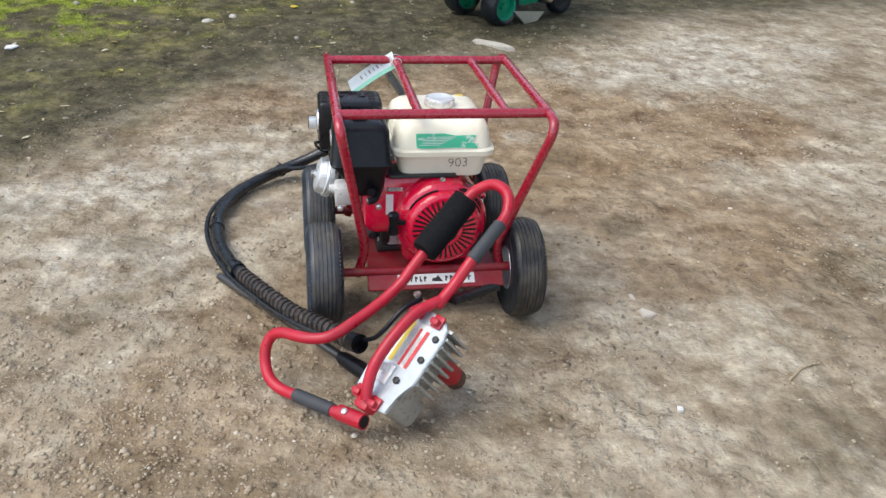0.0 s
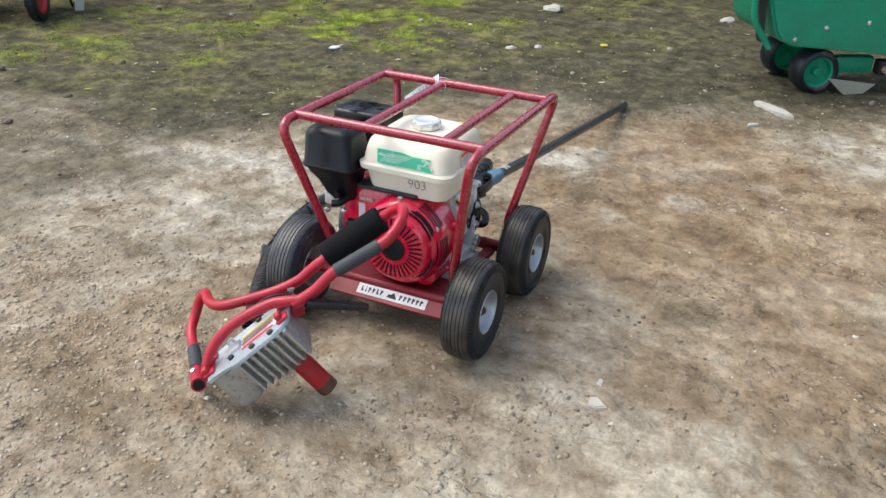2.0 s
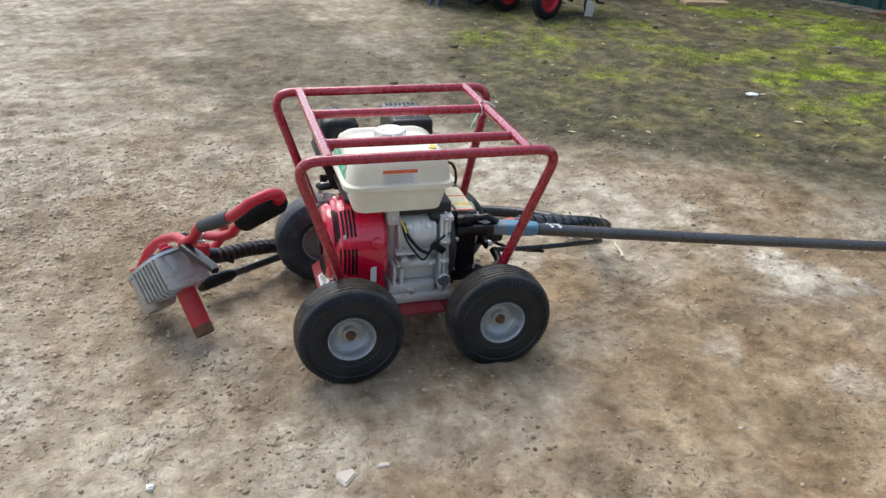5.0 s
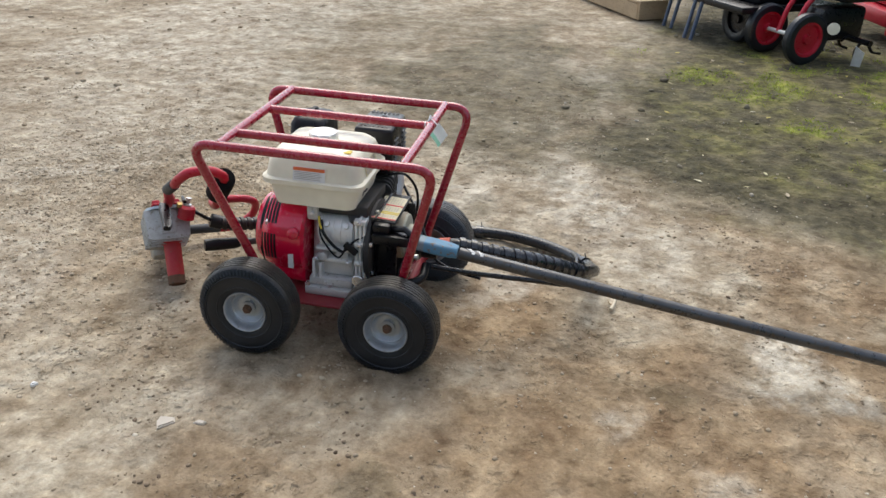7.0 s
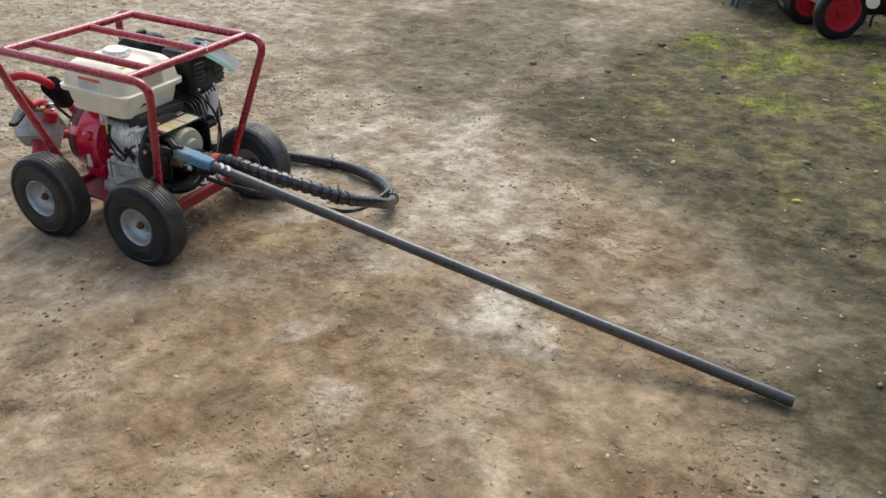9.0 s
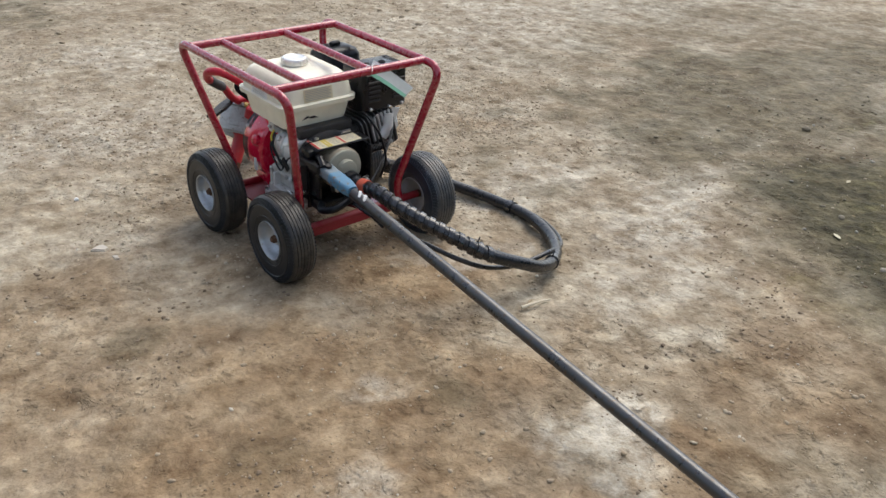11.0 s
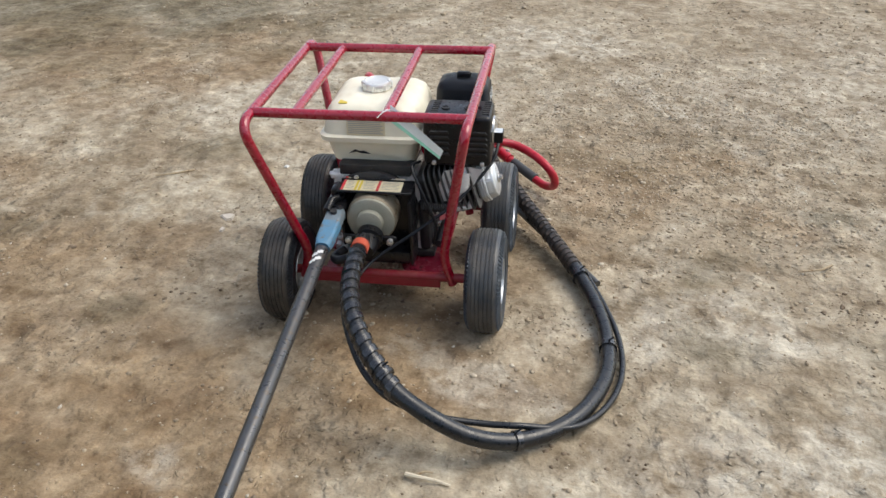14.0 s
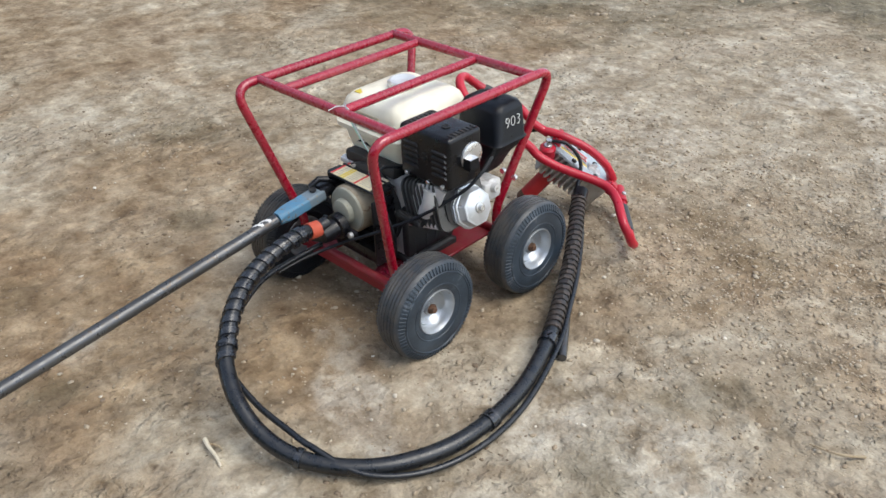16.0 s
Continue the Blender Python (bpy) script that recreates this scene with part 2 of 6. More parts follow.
def ground_paint(nt, b):
    def attr(name):
        a = nt.nodes.new("ShaderNodeAttribute")
        a.attribute_name = name
        return a.outputs["Fac"]
    broad = noise_of(nt, 1.5, 9, 0.66)
    patch = noise_of(nt, 3.4, 8, 0.68)
    mid = noise_of(nt, 8.0, 10, 0.72)
    fine = noise_of(nt, 36.0, 10, 0.78)
    grit = noise_of(nt, 170.0, 4, 0.7)
    c = ramp(nt, broad, [(0.36, (0.232, 0.181, 0.121)), (0.46, (0.312, 0.259, 0.184)), (0.54, (0.362, 0.309, 0.228)), (0.64, (0.43, 0.378, 0.293))])
    c = mixed(nt, ramp(nt, patch, [(0.48, (0, 0, 0)), (0.68, (0.65, 0.65, 0.65))]), c, (0.218, 0.166, 0.112))
    c = mixed(nt, ramp(nt, patch, [(0.34, (0.8, 0.8, 0.8)), (0.50, (0, 0, 0))]), c, (0.475, 0.425, 0.335))
    c = mixed(nt, attr("rich"), c, mixed(nt, ramp(nt, patch, [(0.35, (0, 0, 0)), (0.62, (1, 1, 1))]), (0.375, 0.278, 0.170), (0.185, 0.115, 0.060)))
    pale = nt.nodes.new("ShaderNodeMath")
    pale.operation = "MULTIPLY"
    nt.links.new(attr("pale"), pale.inputs[0])
    nt.links.new(ramp(nt, mid, [(0.40, (0.15, 0.15, 0.15)), (0.52, (1, 1, 1))]), pale.inputs[1])
    c = mixed(nt, pale.outputs[0], c, (0.51, 0.472, 0.395))
    c = mixed(nt, 1.0, c, ramp(nt, mid, [(0.32, (0.70, 0.665, 0.62)), (0.45, (0.94, 0.93, 0.915)), (0.55, (1.05, 1.05, 1.05)), (0.68, (1.22, 1.23, 1.23))]), "MULTIPLY")
    mottle = noise_of(nt, 15.0, 9, 0.72)
    c = mixed(nt, 0.78, c, ramp(nt, mottle, [(0.36, (0.62, 0.58, 0.535)), (0.45, (0.90, 0.885, 0.865)), (0.52, (1.0, 1.0, 1.0)), (0.57, (1.15, 1.15, 1.14)), (0.66, (1.42, 1.43, 1.41))]), "MULTIPLY")
    hollow = noise_of(nt, 7.0, 5, 0.6)
    c = mixed(nt, 0.65, c, ramp(nt, hollow, [(0.34, (0.60, 0.52, 0.44)), (0.44, (0.92, 0.90, 0.87)), (0.56, (1.04, 1.04, 1.04)), (0.66, (1.20, 1.20, 1.19))]), "MULTIPLY")
    damp = ramp(nt, mid, [(0.36, (0.023, 0.021, 0.011)), (0.5, (0.062, 0.056, 0.030)), (0.64, (0.145, 0.124, 0.070))])
    c = mixed(nt, attr("damp"), c, damp)
    moss = ramp(nt, mid, [(0.36, (0.08, 0.062, 0.024)), (0.45, (0.19, 0.24, 0.025)), (0.56, (0.46, 0.58, 0.045)), (0.66, (0.52, 0.48, 0.10))])
    thin = ramp(nt, mid, [(0.36, (0.07, 0.055, 0.022)), (0.46, (0.18, 0.18, 0.035)), (0.56, (0.34, 0.33, 0.06)), (0.66, (0.46, 0.37, 0.10))])
    moss = mixed(nt, ramp(nt, attr("moss"), [(0.40, (0, 0, 0)), (0.75, (1, 1, 1))]), thin, moss)
    tufts = mixed(nt, 1.0, attr("moss"), ramp(nt, noise_of(nt, 4.2, 8, 0.7), [(0.40, (0, 0, 0)), (0.60, (1, 1, 1))]), "MULTIPLY")
    c = mixed(nt, tufts, c, moss)
    crumb = ramp(nt, noise_of(nt, 2.3, 6, 0.6), [(0.42, (0.35, 0.35, 0.35)), (0.58, (1, 1, 1))])
    spots = ramp(nt, fine, [(0.30, (0.50, 0.44, 0.38)), (0.41, (0.86, 0.84, 0.81)), (0.53, (1, 1, 1)), (0.70, (1.16, 1.16, 1.14))])
    c = mixed(nt, crumb, c, mixed(nt, 1.0, c, spots, "MULTIPLY"))
    # dark brown specks of humus in drifts
    tc = nt.nodes.new("ShaderNodeTexCoord")
    warped = mixed(nt, 0.02, tc.outputs["Object"], node(nt, "ShaderNodeTexNoise", Scale=60.0, Detail=3.0).outputs["Color"], "ADD")
    speck = node(nt, "ShaderNodeTexVoronoi", Scale=38.0)
    nt.links.new(warped, speck.inputs["Vector"])
    drift = ramp(nt, noise_of(nt, 2.9, 7, 0.7), [(0.47, (0, 0, 0)), (0.62, (1, 1, 1))])
    few = nt.nodes.new("ShaderNodeSeparateColor")
    nt.links.new(speck.outputs["Color"], few.inputs[0])
    keep = mixed(nt, 1.0, ramp(nt, few.outputs[0], [(0.70, (0, 0, 0)), (0.98, (0.85, 0.85, 0.85))]), drift, "MULTIPLY")
    dot = mixed(nt, 1.0, ramp(nt, speck.outputs["Distance"], [(0.10, (1, 1, 1)), (0.40, (0, 0, 0))]), keep, "MULTIPLY")
    c = mixed(nt, dot, c, (0.085, 0.055, 0.034))
    c = mixed(nt, 0.18, c, ramp(nt, grit, [(0.34, (0.66, 0.63, 0.59)), (0.5, (1, 1, 1)), (0.66, (1.18, 1.18, 1.16))]), "MULTIPLY")
    nt.links.new(c, b.inputs["Base Color"])
    # lumps and crumbs in relief, strongest where the soil is loose
    lump = None
    loose = mixed(nt, 1.0, ramp(nt, noise_of(nt, 1.9, 7, 0.66), [(0.47, (0, 0, 0)), (0.60, (1, 1, 1))]), attr("loose"), "LIGHTEN")
    for scale, size in ((21.0, 0.016), (47.0, 0.009)):
        warp = mixed(nt, 0.04, tc.outputs["Object"], node(nt, "ShaderNodeTexNoise", Scale=scale * 0.5, Detail=2.0).outputs["Color"], "ADD")
        v = node(nt, "ShaderNodeTexVoronoi", Scale=scale)
        v.feature = "SMOOTH_F1"
        v.inputs["Smoothness"].default_value = 0.35
        nt.links.new(warp, v.inputs["Vector"])
        h = mixed(nt, loose, (0.0, 0.0, 0.0), ramp(nt, v.outputs["Distance"], [(0.10, (1, 1, 1)), (0.42, (0.1, 0.1, 0.1)), (0.6, (0, 0, 0))]))
        lump = bump(nt, b, h, 0.6, size, lump)
    first = bump(nt, b, noise_of(nt, 11.0, 4, 0.55), 0.75, 0.042, lump)
    second = bump(nt, b, noise_of(nt, 40.0, 5, 0.6), 0.65, 0.0085, first)
    bump(nt, b, grit, 0.22, 0.002, second)


GROUND = material("trodden_dirt", ground_paint, 0.92, 0.0, 0.22)
PEBBLES = scattered("mixed_pebbles", [(0.30, 0.225, 0.145), (0.42, 0.335, 0.23), (0.36, 0.275, 0.18), (0.56, 0.485, 0.375), (0.72, 0.66, 0.55)])
DAMP_PEBBLES = scattered("damp_pebbles", [(0.10, 0.085, 0.05), (0.16, 0.135, 0.085), (0.13, 0.11, 0.07), (0.24, 0.215, 0.16), (0.18, 0.15, 0.10), (0.42, 0.39, 0.33)])
CLODS = scattered("dirt_clods", [(0.30, 0.225, 0.145), (0.42, 0.340, 0.235), (0.36, 0.280, 0.186), (0.48, 0.405, 0.295), (0.40, 0.315, 0.212), (0.45, 0.370, 0.262)])
BROWN_CRUMBS = scattered("brown_soil_crumbs", [(0.12, 0.080, 0.050), (0.24, 0.176, 0.116), (0.17, 0.120, 0.076), (0.31, 0.240, 0.166), (0.20, 0.142, 0.092), (0.27, 0.204, 0.138)])
LEAVES = scattered("fallen_leaves", [(0.50, 0.44, 0.30), (0.30, 0.20, 0.08), (0.62, 0.58, 0.48), (0.55, 0.46, 0.10), (0.20, 0.13, 0.07)])
BLADES = scattered("moss_and_grass", [(0.22, 0.32, 0.025), (0.44, 0.57, 0.04), (0.30, 0.38, 0.035), (0.50, 0.46, 0.09)])


# ---- mesh tools ----
def catmull(points, n=8):
    p = [Vector(q) for q in points]
    p = [p[0] * 2 - p[1], *p, p[-1] * 2 - p[-2]]
    out = []
    for i in range(1, len(p) - 2):
        a, b, c, d = p[i - 1:i + 3]
        for k in range(n):
            t = k / n
            out.append(0.5 * (2 * b + (c - a) * t + (2 * a - 5 * b + 4 * c - d) * t * t + (3 * b - a - 3 * c + d) * t ** 3))
    out.append(p[-2])
    return out


def filleted(points, radius, n=6):
    """A polyline whose corners are rounded."""
    p = [Vector(q) for q in points]
    out = [p[0]]
    for a, b, c in zip(p, p[1:], p[2:]):
        u, v = (a - b), (c - b)
        r = min(radius, u.length * 0.48, v.length * 0.48)
        s, e = b + u.normalized() * r, b + v.normalized() * r
        for k in range(n + 1):
            t = k / n
            out.append(s * (1 - t) ** 2 + b * 2 * t * (1 - t) + e * t * t)
    return out + [p[-1]]


def tube(bm, path, r, seg=12, cap=True):
    """A round tube along a path; r may be one radius or one for each point."""
    path = [Vector(q) for q in path]
    rs = r if isinstance(r, (list, tuple)) else [r] * len(path)
    t = (path[1] - path[0]).normalized()
    side = t.orthogonal().normalized()
    rings = []
    for i, q in enumerate(path):
        ahead = (path[min(i + 1, len(path) - 1)] - path[max(i - 1, 0)]).normalized()
        side = (side - ahead * side.dot(ahead)).normalized()
        up = ahead.cross(side)
        rings.append([bm.verts.new(q + rs[i] * (math.cos(a) * side + math.sin(a) * up)) for a in (2 * math.pi * k / seg for k in range(seg))])
    for a, b in zip(rings, rings[1:]):
        for k in range(seg):
            bm.faces.new((a[k], a[(k + 1) % seg], b[(k + 1) % seg], b[k]))
    if cap:
        bm.faces.new(rings[0][::-1])
        bm.faces.new(rings[-1])
    return bm


def lathe(bm, profile, m=Matrix(), seg=32, close=True):
    """Turns (along, radius) pairs round the local x axis of m."""
    rings = []
    for x, r in profile:
        rings.append([bm.verts.new(m @ Vector((x, r * math.cos(a), r * math.sin(a)))) for a in (2 * math.pi * k / seg for k in range(seg))])
    for a, b in zip(rings, rings[1:]):
        for k in range(seg):
            bm.faces.new((a[k], b[k], b[(k + 1) % seg], a[(k + 1) % seg]))
    if close:
        bm.faces.new(rings[0])
        bm.faces.new(rings[-1][::-1])
    return bm


def box(bm, lo, hi, m=Matrix(), bevel=0.0, seg=2):
    lo, hi = Vector(lo), Vector(hi)
    made = bmesh.ops.create_cube(bm, size=1.0, matrix=m @ Matrix.Translation((lo + hi) / 2) @ Matrix.Diagonal((*(hi - lo), 1)))
    if bevel:
        edges = list({e for v in made["verts"] for e in v.link_edges})
        bmesh.ops.bevel(bm, geom=edges, offset=bevel, segments=seg, affect="EDGES", profile=0.5)
    return bm


def loft(bm, sections, m=Matrix(), n=6):
    """Rounded rectangles (z, cx, cy, half x, half y, radius) joined from the first to the last."""
    rings = []
    for z, cx, cy, hx, hy, r in sections:
        r = min(r, hx, hy)
        ring = []
        for q, (sx, sy) in enumerate(((1, 1), (-1, 1), (-1, -1), (1, -1))):
            for k in range(n + 1):
                a = math.pi / 2 * (q + k / n)
                ring.append(bm.verts.new(m @ Vector((cx + sx * (hx - r) + r * math.cos(a), cy + sy * (hy - r) + r * math.sin(a), z))))
        rings.append(ring)
    size = len(rings[0])
    for a, b in zip(rings, rings[1:]):
        for k in range(size):
            bm.faces.new((a[k], a[(k + 1) % size], b[(k + 1) % size], b[k]))
    bm.faces.new(rings[0][::-1])
    bm.faces.new(rings[-1])
    return bm


def prism(bm, outline, depth, m=Matrix(), bevel=0.0):
    """A flat outline in local x, y raised by depth along local z."""
    low = [bm.verts.new(m @ Vector((x, y, 0))) for x, y in outline]
    high = [bm.verts.new(m @ Vector((x, y, depth))) for x, y in outline]
    n = len(outline)
    faces = [bm.faces.new(low[::-1]), bm.faces.new(high)]
    faces += [bm.faces.new((low[k], low[(k + 1) % n], high[(k + 1) % n], high[k])) for k in range(n)]
    if bevel:
        bmesh.ops.bevel(bm, geom=list(faces[1].edges), offset=bevel, segments=2, affect="EDGES")
    return bm


def mesh_of(name, bm, mat, smooth=38):
    bmesh.ops.recalc_face_normals(bm, faces=bm.faces)
    data = bpy.data.meshes.new(name)
    bm.to_mesh(data)
    bm.free()
    data.materials.append(mat)
    if smooth:
        data.polygons.foreach_set("use_smooth", [True] * len(data.polygons))
        data.set_sharp_from_angle(angle=radians(smooth))
    return data


UNIT = pose(0.3547, 2.3191, 0, -1.47, 0.03, 5.34)   # the power unit's own frame: x to its right side, y to its rear; it sits a little lower at the rear
LEVEL = pose(0.347, 2.328, 0, 0, 0, 3.3)          # what lies round it on the dirt
DRILL = pose(0.3746, 2.3443, 0.0088, 0, 0, 3.3) @ Matrix.Translation((-0.14, -0.6, 0.2)) @ pose(0, 0, 0, -2.93, -1.56, -2.09) @ Matrix.Translation((0.14, 0.6, -0.2))
SHIFT = {}


def thing(name, base, label, category, group="", kind="", frame_of=UNIT):
    ob = new(name)
    ob.empty_display_size = 0.05
    ob.matrix_world = frame_of @ Matrix.Translation(base)
    SHIFT[ob.name] = Vector(base)
    return tagged(ob, label, category, group, kind)


def part(name, bm, mat, parent, label="", smooth=38):
    """One mesh under a thing or a part; its coordinates are those of the thing's frame."""
    shift = SHIFT[parent.name]
    bmesh.ops.translate(bm, verts=bm.verts, vec=-shift)
    ob = new(name, mesh_of(name, bm, mat, smooth))
    ob.parent = parent
    SHIFT[ob.name] = shift
    return tagged(ob, label)


def solo(name, bm, mat, label, category, group="", kind="", m=Matrix(), smooth=38):
    ob = new(name, mesh_of(name, bm, mat, smooth))
    ob.matrix_world = m
    return tagged(ob, label, category, group, kind)


def lettering(bm, text, size, m, thick=0.0006):
    """Built-in letters as a thin relief, centred on m, in its x, y plane."""
    curve = bpy.data.curves.new("letters", "FONT")
    curve.body, curve.size, curve.align_x, curve.align_y, curve.extrude, curve.resolution_u = text, size, "CENTER", "CENTER", thick, 3
    curve.offset = -0.0011
    ob = bpy.data.objects.new("letters", curve)
    scene.collection.objects.link(ob)
    data = bpy.data.meshes.new_from_object(ob.evaluated_get(bpy.context.evaluated_depsgraph_get()))
    data.transform(m)
    bm.from_mesh(data)
    bpy.data.objects.remove(ob)
    bpy.data.curves.remove(curve)
    bpy.data.meshes.remove(data)
    return bm


def axes(origin, x, y):
    """A frame from its origin and the ways of its x and (about) y."""
    x, y = Vector(x).normalized(), Vector(y)
    z = x.cross(y).normalized()
    y = z.cross(x)
    m = Matrix((x, y, z)).transposed().to_4x4()
    m.translation = origin
    return m


# ---- the ground: one sheet of trodden dirt ----
def blob(x, y, cx, cy, rx, ry, turn=0.0, rough=0.35, freq=2.2):
    c, s = math.cos(radians(turn)), math.sin(radians(turn))
    u, v = ((x - cx) * c + (y - cy) * s) / rx, (-(x - cx) * s + (y - cy) * c) / ry
    d = math.hypot(u, v) + rough * noise.noise((x * freq, y * freq, cx)) + 0.5 * rough * noise.noise((x * freq * 3, y * freq * 3, cy))
    return max(0.0, min(1.0, (1.25 - d) / 0.6))


def moss_at(x, y):
    tuft = max(0.0, min(1.0, 0.72 + 1.5 * noise.noise((x * 2.6, y * 2.6, 41)) + 0.8 * noise.noise((x * 8, y * 8, 42))))
    return tuft * max(1.0 * blob(x, y, -1.6, 5.2, 0.8, 0.42, 30, 0.8), 0.58 * blob(x, y, -2.75, 3.6, 0.9, 0.42, 35, 0.9), 0.24 * blob(x, y, -1.9, 3.7, 1.2, 0.6, 30, 0.9), 0.6 * blob(x, y, -2.6, 4.7, 1.5, 0.7, 30, 0.9), 0.9 * blob(x, y, -2.7, 6.1, 1.6, 0.7, 30, 0.7),
               0.16 * blob(x, y, -1.75, 4.1, 0.75, 0.45, 35, 0.9), 0.4 * blob(x, y, -0.6, 5.6, 0.9, 0.4, 25, 0.9), 0.4 * blob(x, y, -1.0, 6.6, 1.5, 0.4, 25, 0.9),
               0.12 * blob(x, y, -1.35, 3.6, 0.4, 0.3, 0, 1.0), 0.34 * blob(x, y, -2.3, 4.1, 1.7, 0.8, 30, 0.9))


def damp_and_shade_at(x, y):
    edge = np.interp(x, (-6, -3.2, -1.9, -1.3, -0.9, -0.45, 0.6, 1.3, 1.9, 4), (3.0, 2.9, 2.6, 2.7, 3.5, 4.05, 4.55, 4.8, 5.5, 6.2))
    d = (y - edge) + 0.35 * noise.noise((x * 1.7, y * 1.7, 3)) + 0.16 * noise.noise((x * 6, y * 6, 5))
    main = max(0.0, min(1.0, d / 0.65 + 0.5))
    # the wide blob at (1.5, -1.45) is distant shade painted as dark ground
    stain_and_shade = max(0.85 * blob(x, y, -2.4, 2.1, 1.3, 0.6, 10, 0.9), 0.9 * blob(x, y, 1.5, -1.45, 1.3, 0.5, 0, 0.8), 0.75 * blob(x, y, 3.1, -0.3, 1.3, 0.8, 0, 0.9),
                0.55 * blob(x, y, 0.50, 3.27, 0.11, 0.07, 40, 1.0, 7), 0.5 * blob(x, y, 1.07, 2.65, 0.09, 0.07, 20, 1.0, 7), 0.35 * blob(x, y, 0.96, 3.25, 0.12, 0.08, 60, 1.0, 7),
                0.55 * blob(x, y, -1.12, 2.5, 0.26, 0.16, 60, 1.0, 4), 0.5 * blob(x, y, -0.97, 1.69, 0.12, 0.07, 10, 1.0, 7), 0.4 * blob(x, y, -0.55, 2.10, 0.14, 0.08, 30, 1.0, 6),
                0.4 * blob(x, y, 1.74, 2.35, 0.15, 0.10, 0, 1.0, 6), 0.4 * blob(x, y, 1.3, 1.55, 0.2, 0.12, 20, 0.8, 5), 0.3 * blob(x, y, -0.1, 1.45, 0.25, 0.15, 0, 0.9, 5), 0.7 * blob(x, y, -1.05, 3.5, 0.3, 0.2, 40, 0.9, 4), 0.42 * blob(x, y, -3.5, 1.1, 1.5, 0.9, 0, 0.9, 2), 0.35 * blob(x, y, 2.6, 0.3, 0.7, 0.5, 0, 0.9, 3), 0.45 * blob(x, y, 1.8, -0.45, 0.7, 0.5, 0, 0.9, 3))
    return max(0.92 * main, 0.72 * stain_and_shade)


def pale_at(x, y):
    # wide blob at (-3.2, 0): the open side's brighter daylight, put into the dirt
    path = 0.6 * blob(x, y, -0.42, 0.83, 0.72, 0.055, 125, 0.6, 6)
    return max(path, 0.7 * blob(x, y, -0.85, 2.86, 0.34, 0.17, 20, 0.9, 5), 0.9 * blob(x, y, 0.28, 3.63, 0.17, 0.11, 35, 0.9, 6), 0.5 * blob(x, y, -0.62, 2.38, 0.30, 0.16, 0, 0.9, 5), 0.7 * blob(x, y, 2.2, 4.7, 0.7, 0.35, 20, 0.8),
               0.5 * blob(x, y, 0.65, 3.20, 0.08, 0.06, 0, 0.9, 8), 0.45 * blob(x, y, 0.87, 3.46, 0.14, 0.09, 0, 0.9, 6), 0.55 * blob(x, y, 0.03, 2.74, 0.20, 0.08, 160, 0.9, 6), 0.5 * blob(x, y, -0.34, 2.41, 0.18, 0.10, 30, 0.9, 6),
               0.45 * blob(x, y, -0.45, 3.1, 0.3, 0.2, 30, 0.9, 4), 0.35 * blob(x, y, -0.9, 0.6, 0.7, 0.6, 0, 0.9), 0.5 * blob(x, y, 0.2, 0.0, 0.5, 0.3, 0, 0.9, 4), 0.4 * blob(x, y, 0.9, 0.9, 0.9, 0.5, 0, 0.9),
               0.55 * blob(x, y, -2.66, 2.74, 0.3, 0.15, 20, 0.9, 4), 0.45 * blob(x, y, -3.2, 0.0, 1.8, 0.9, 0, 0.9, 1.2))


def rich_at(x, y):
    return max(0.8 * blob(x, y, 0.75, 3.3, 0.9, 0.6, 30, 0.9), 0.75 * blob(x, y, 1.4, 3.5, 0.7, 0.5, 0, 0.9), 0.6 * blob(x, y, 1.35, 2.75, 0.55, 0.45, 0, 0.9), 0.45 * blob(x, y, 0.4, 2.45, 0.6, 0.5, 0, 0.7),
               0.5 * blob(x, y, -0.2, 1.5, 0.5, 0.4, 0, 0.9, 3), 0.5 * blob(x, y, 3.4, 2.3, 1.0, 0.8, 0, 0.9), 0.6 * blob(x, y, 2.4, 0.6, 0.9, 0.7, 0, 0.9), 0.7 * blob(x, y, 0.6, 4.05, 0.6, 0.4, 0, 0.9, 3), 0.5 * blob(x, y, -0.35, 3.75, 0.4, 0.25, 30, 0.9, 4))


def loose_at(x, y):
    return max(0.85 * blob(x, y, -0.5, 1.15, 0.75, 0.6, 0, 0.7), 0.4 * blob(x, y, -0.9, 2.3, 0.5, 0.5, 0, 0.8), 0.5 * blob(x, y, 0.6, 3.5, 0.7, 0.3, 20, 0.9))


def height_at(x, y):
    if abs(x) > 12 or abs(y) > 12:
        return -0.004
    h = 0.010 * noise.noise((x * 1.1, y * 1.1, 0)) + 0.008 * noise.noise((x * 4.3, y * 4.3, 1)) + 0.006 * noise.noise((x * 13, y * 13, 2)) + 0.004 * noise.noise((x * 31, y * 31, 4))
    ridge = 1 - abs(noise.noise((x * 6 + 0.6 * y, y * 6, 12))) * 4
    h += 0.007 * max(0.0, ridge) * max(0.0, noise.noise((x * 1.4, y * 1.4, 13)) + 0.25)
    lumpy = 0.6 + 0.7 * loose_at(x, y)
    return h + 0.026 * lumpy * max(0.0, noise.noise((x * 17, y * 17, 9)) - 0.25) - 0.018 * max(0.0, noise.noise((x * 9, y * 9, 7)) - 0.33) - 0.005


def spaced(lo, hi, step, far):
    inner = np.arange(lo, hi + step / 2, step)
    out, grow = [], step
    reach = 0.0
    while reach < far:
        grow *= 1.22
        reach += grow
        out.append(reach)
    out = np.array(out)
    return np.concatenate([(lo - out)[::-1], inner, hi + out])


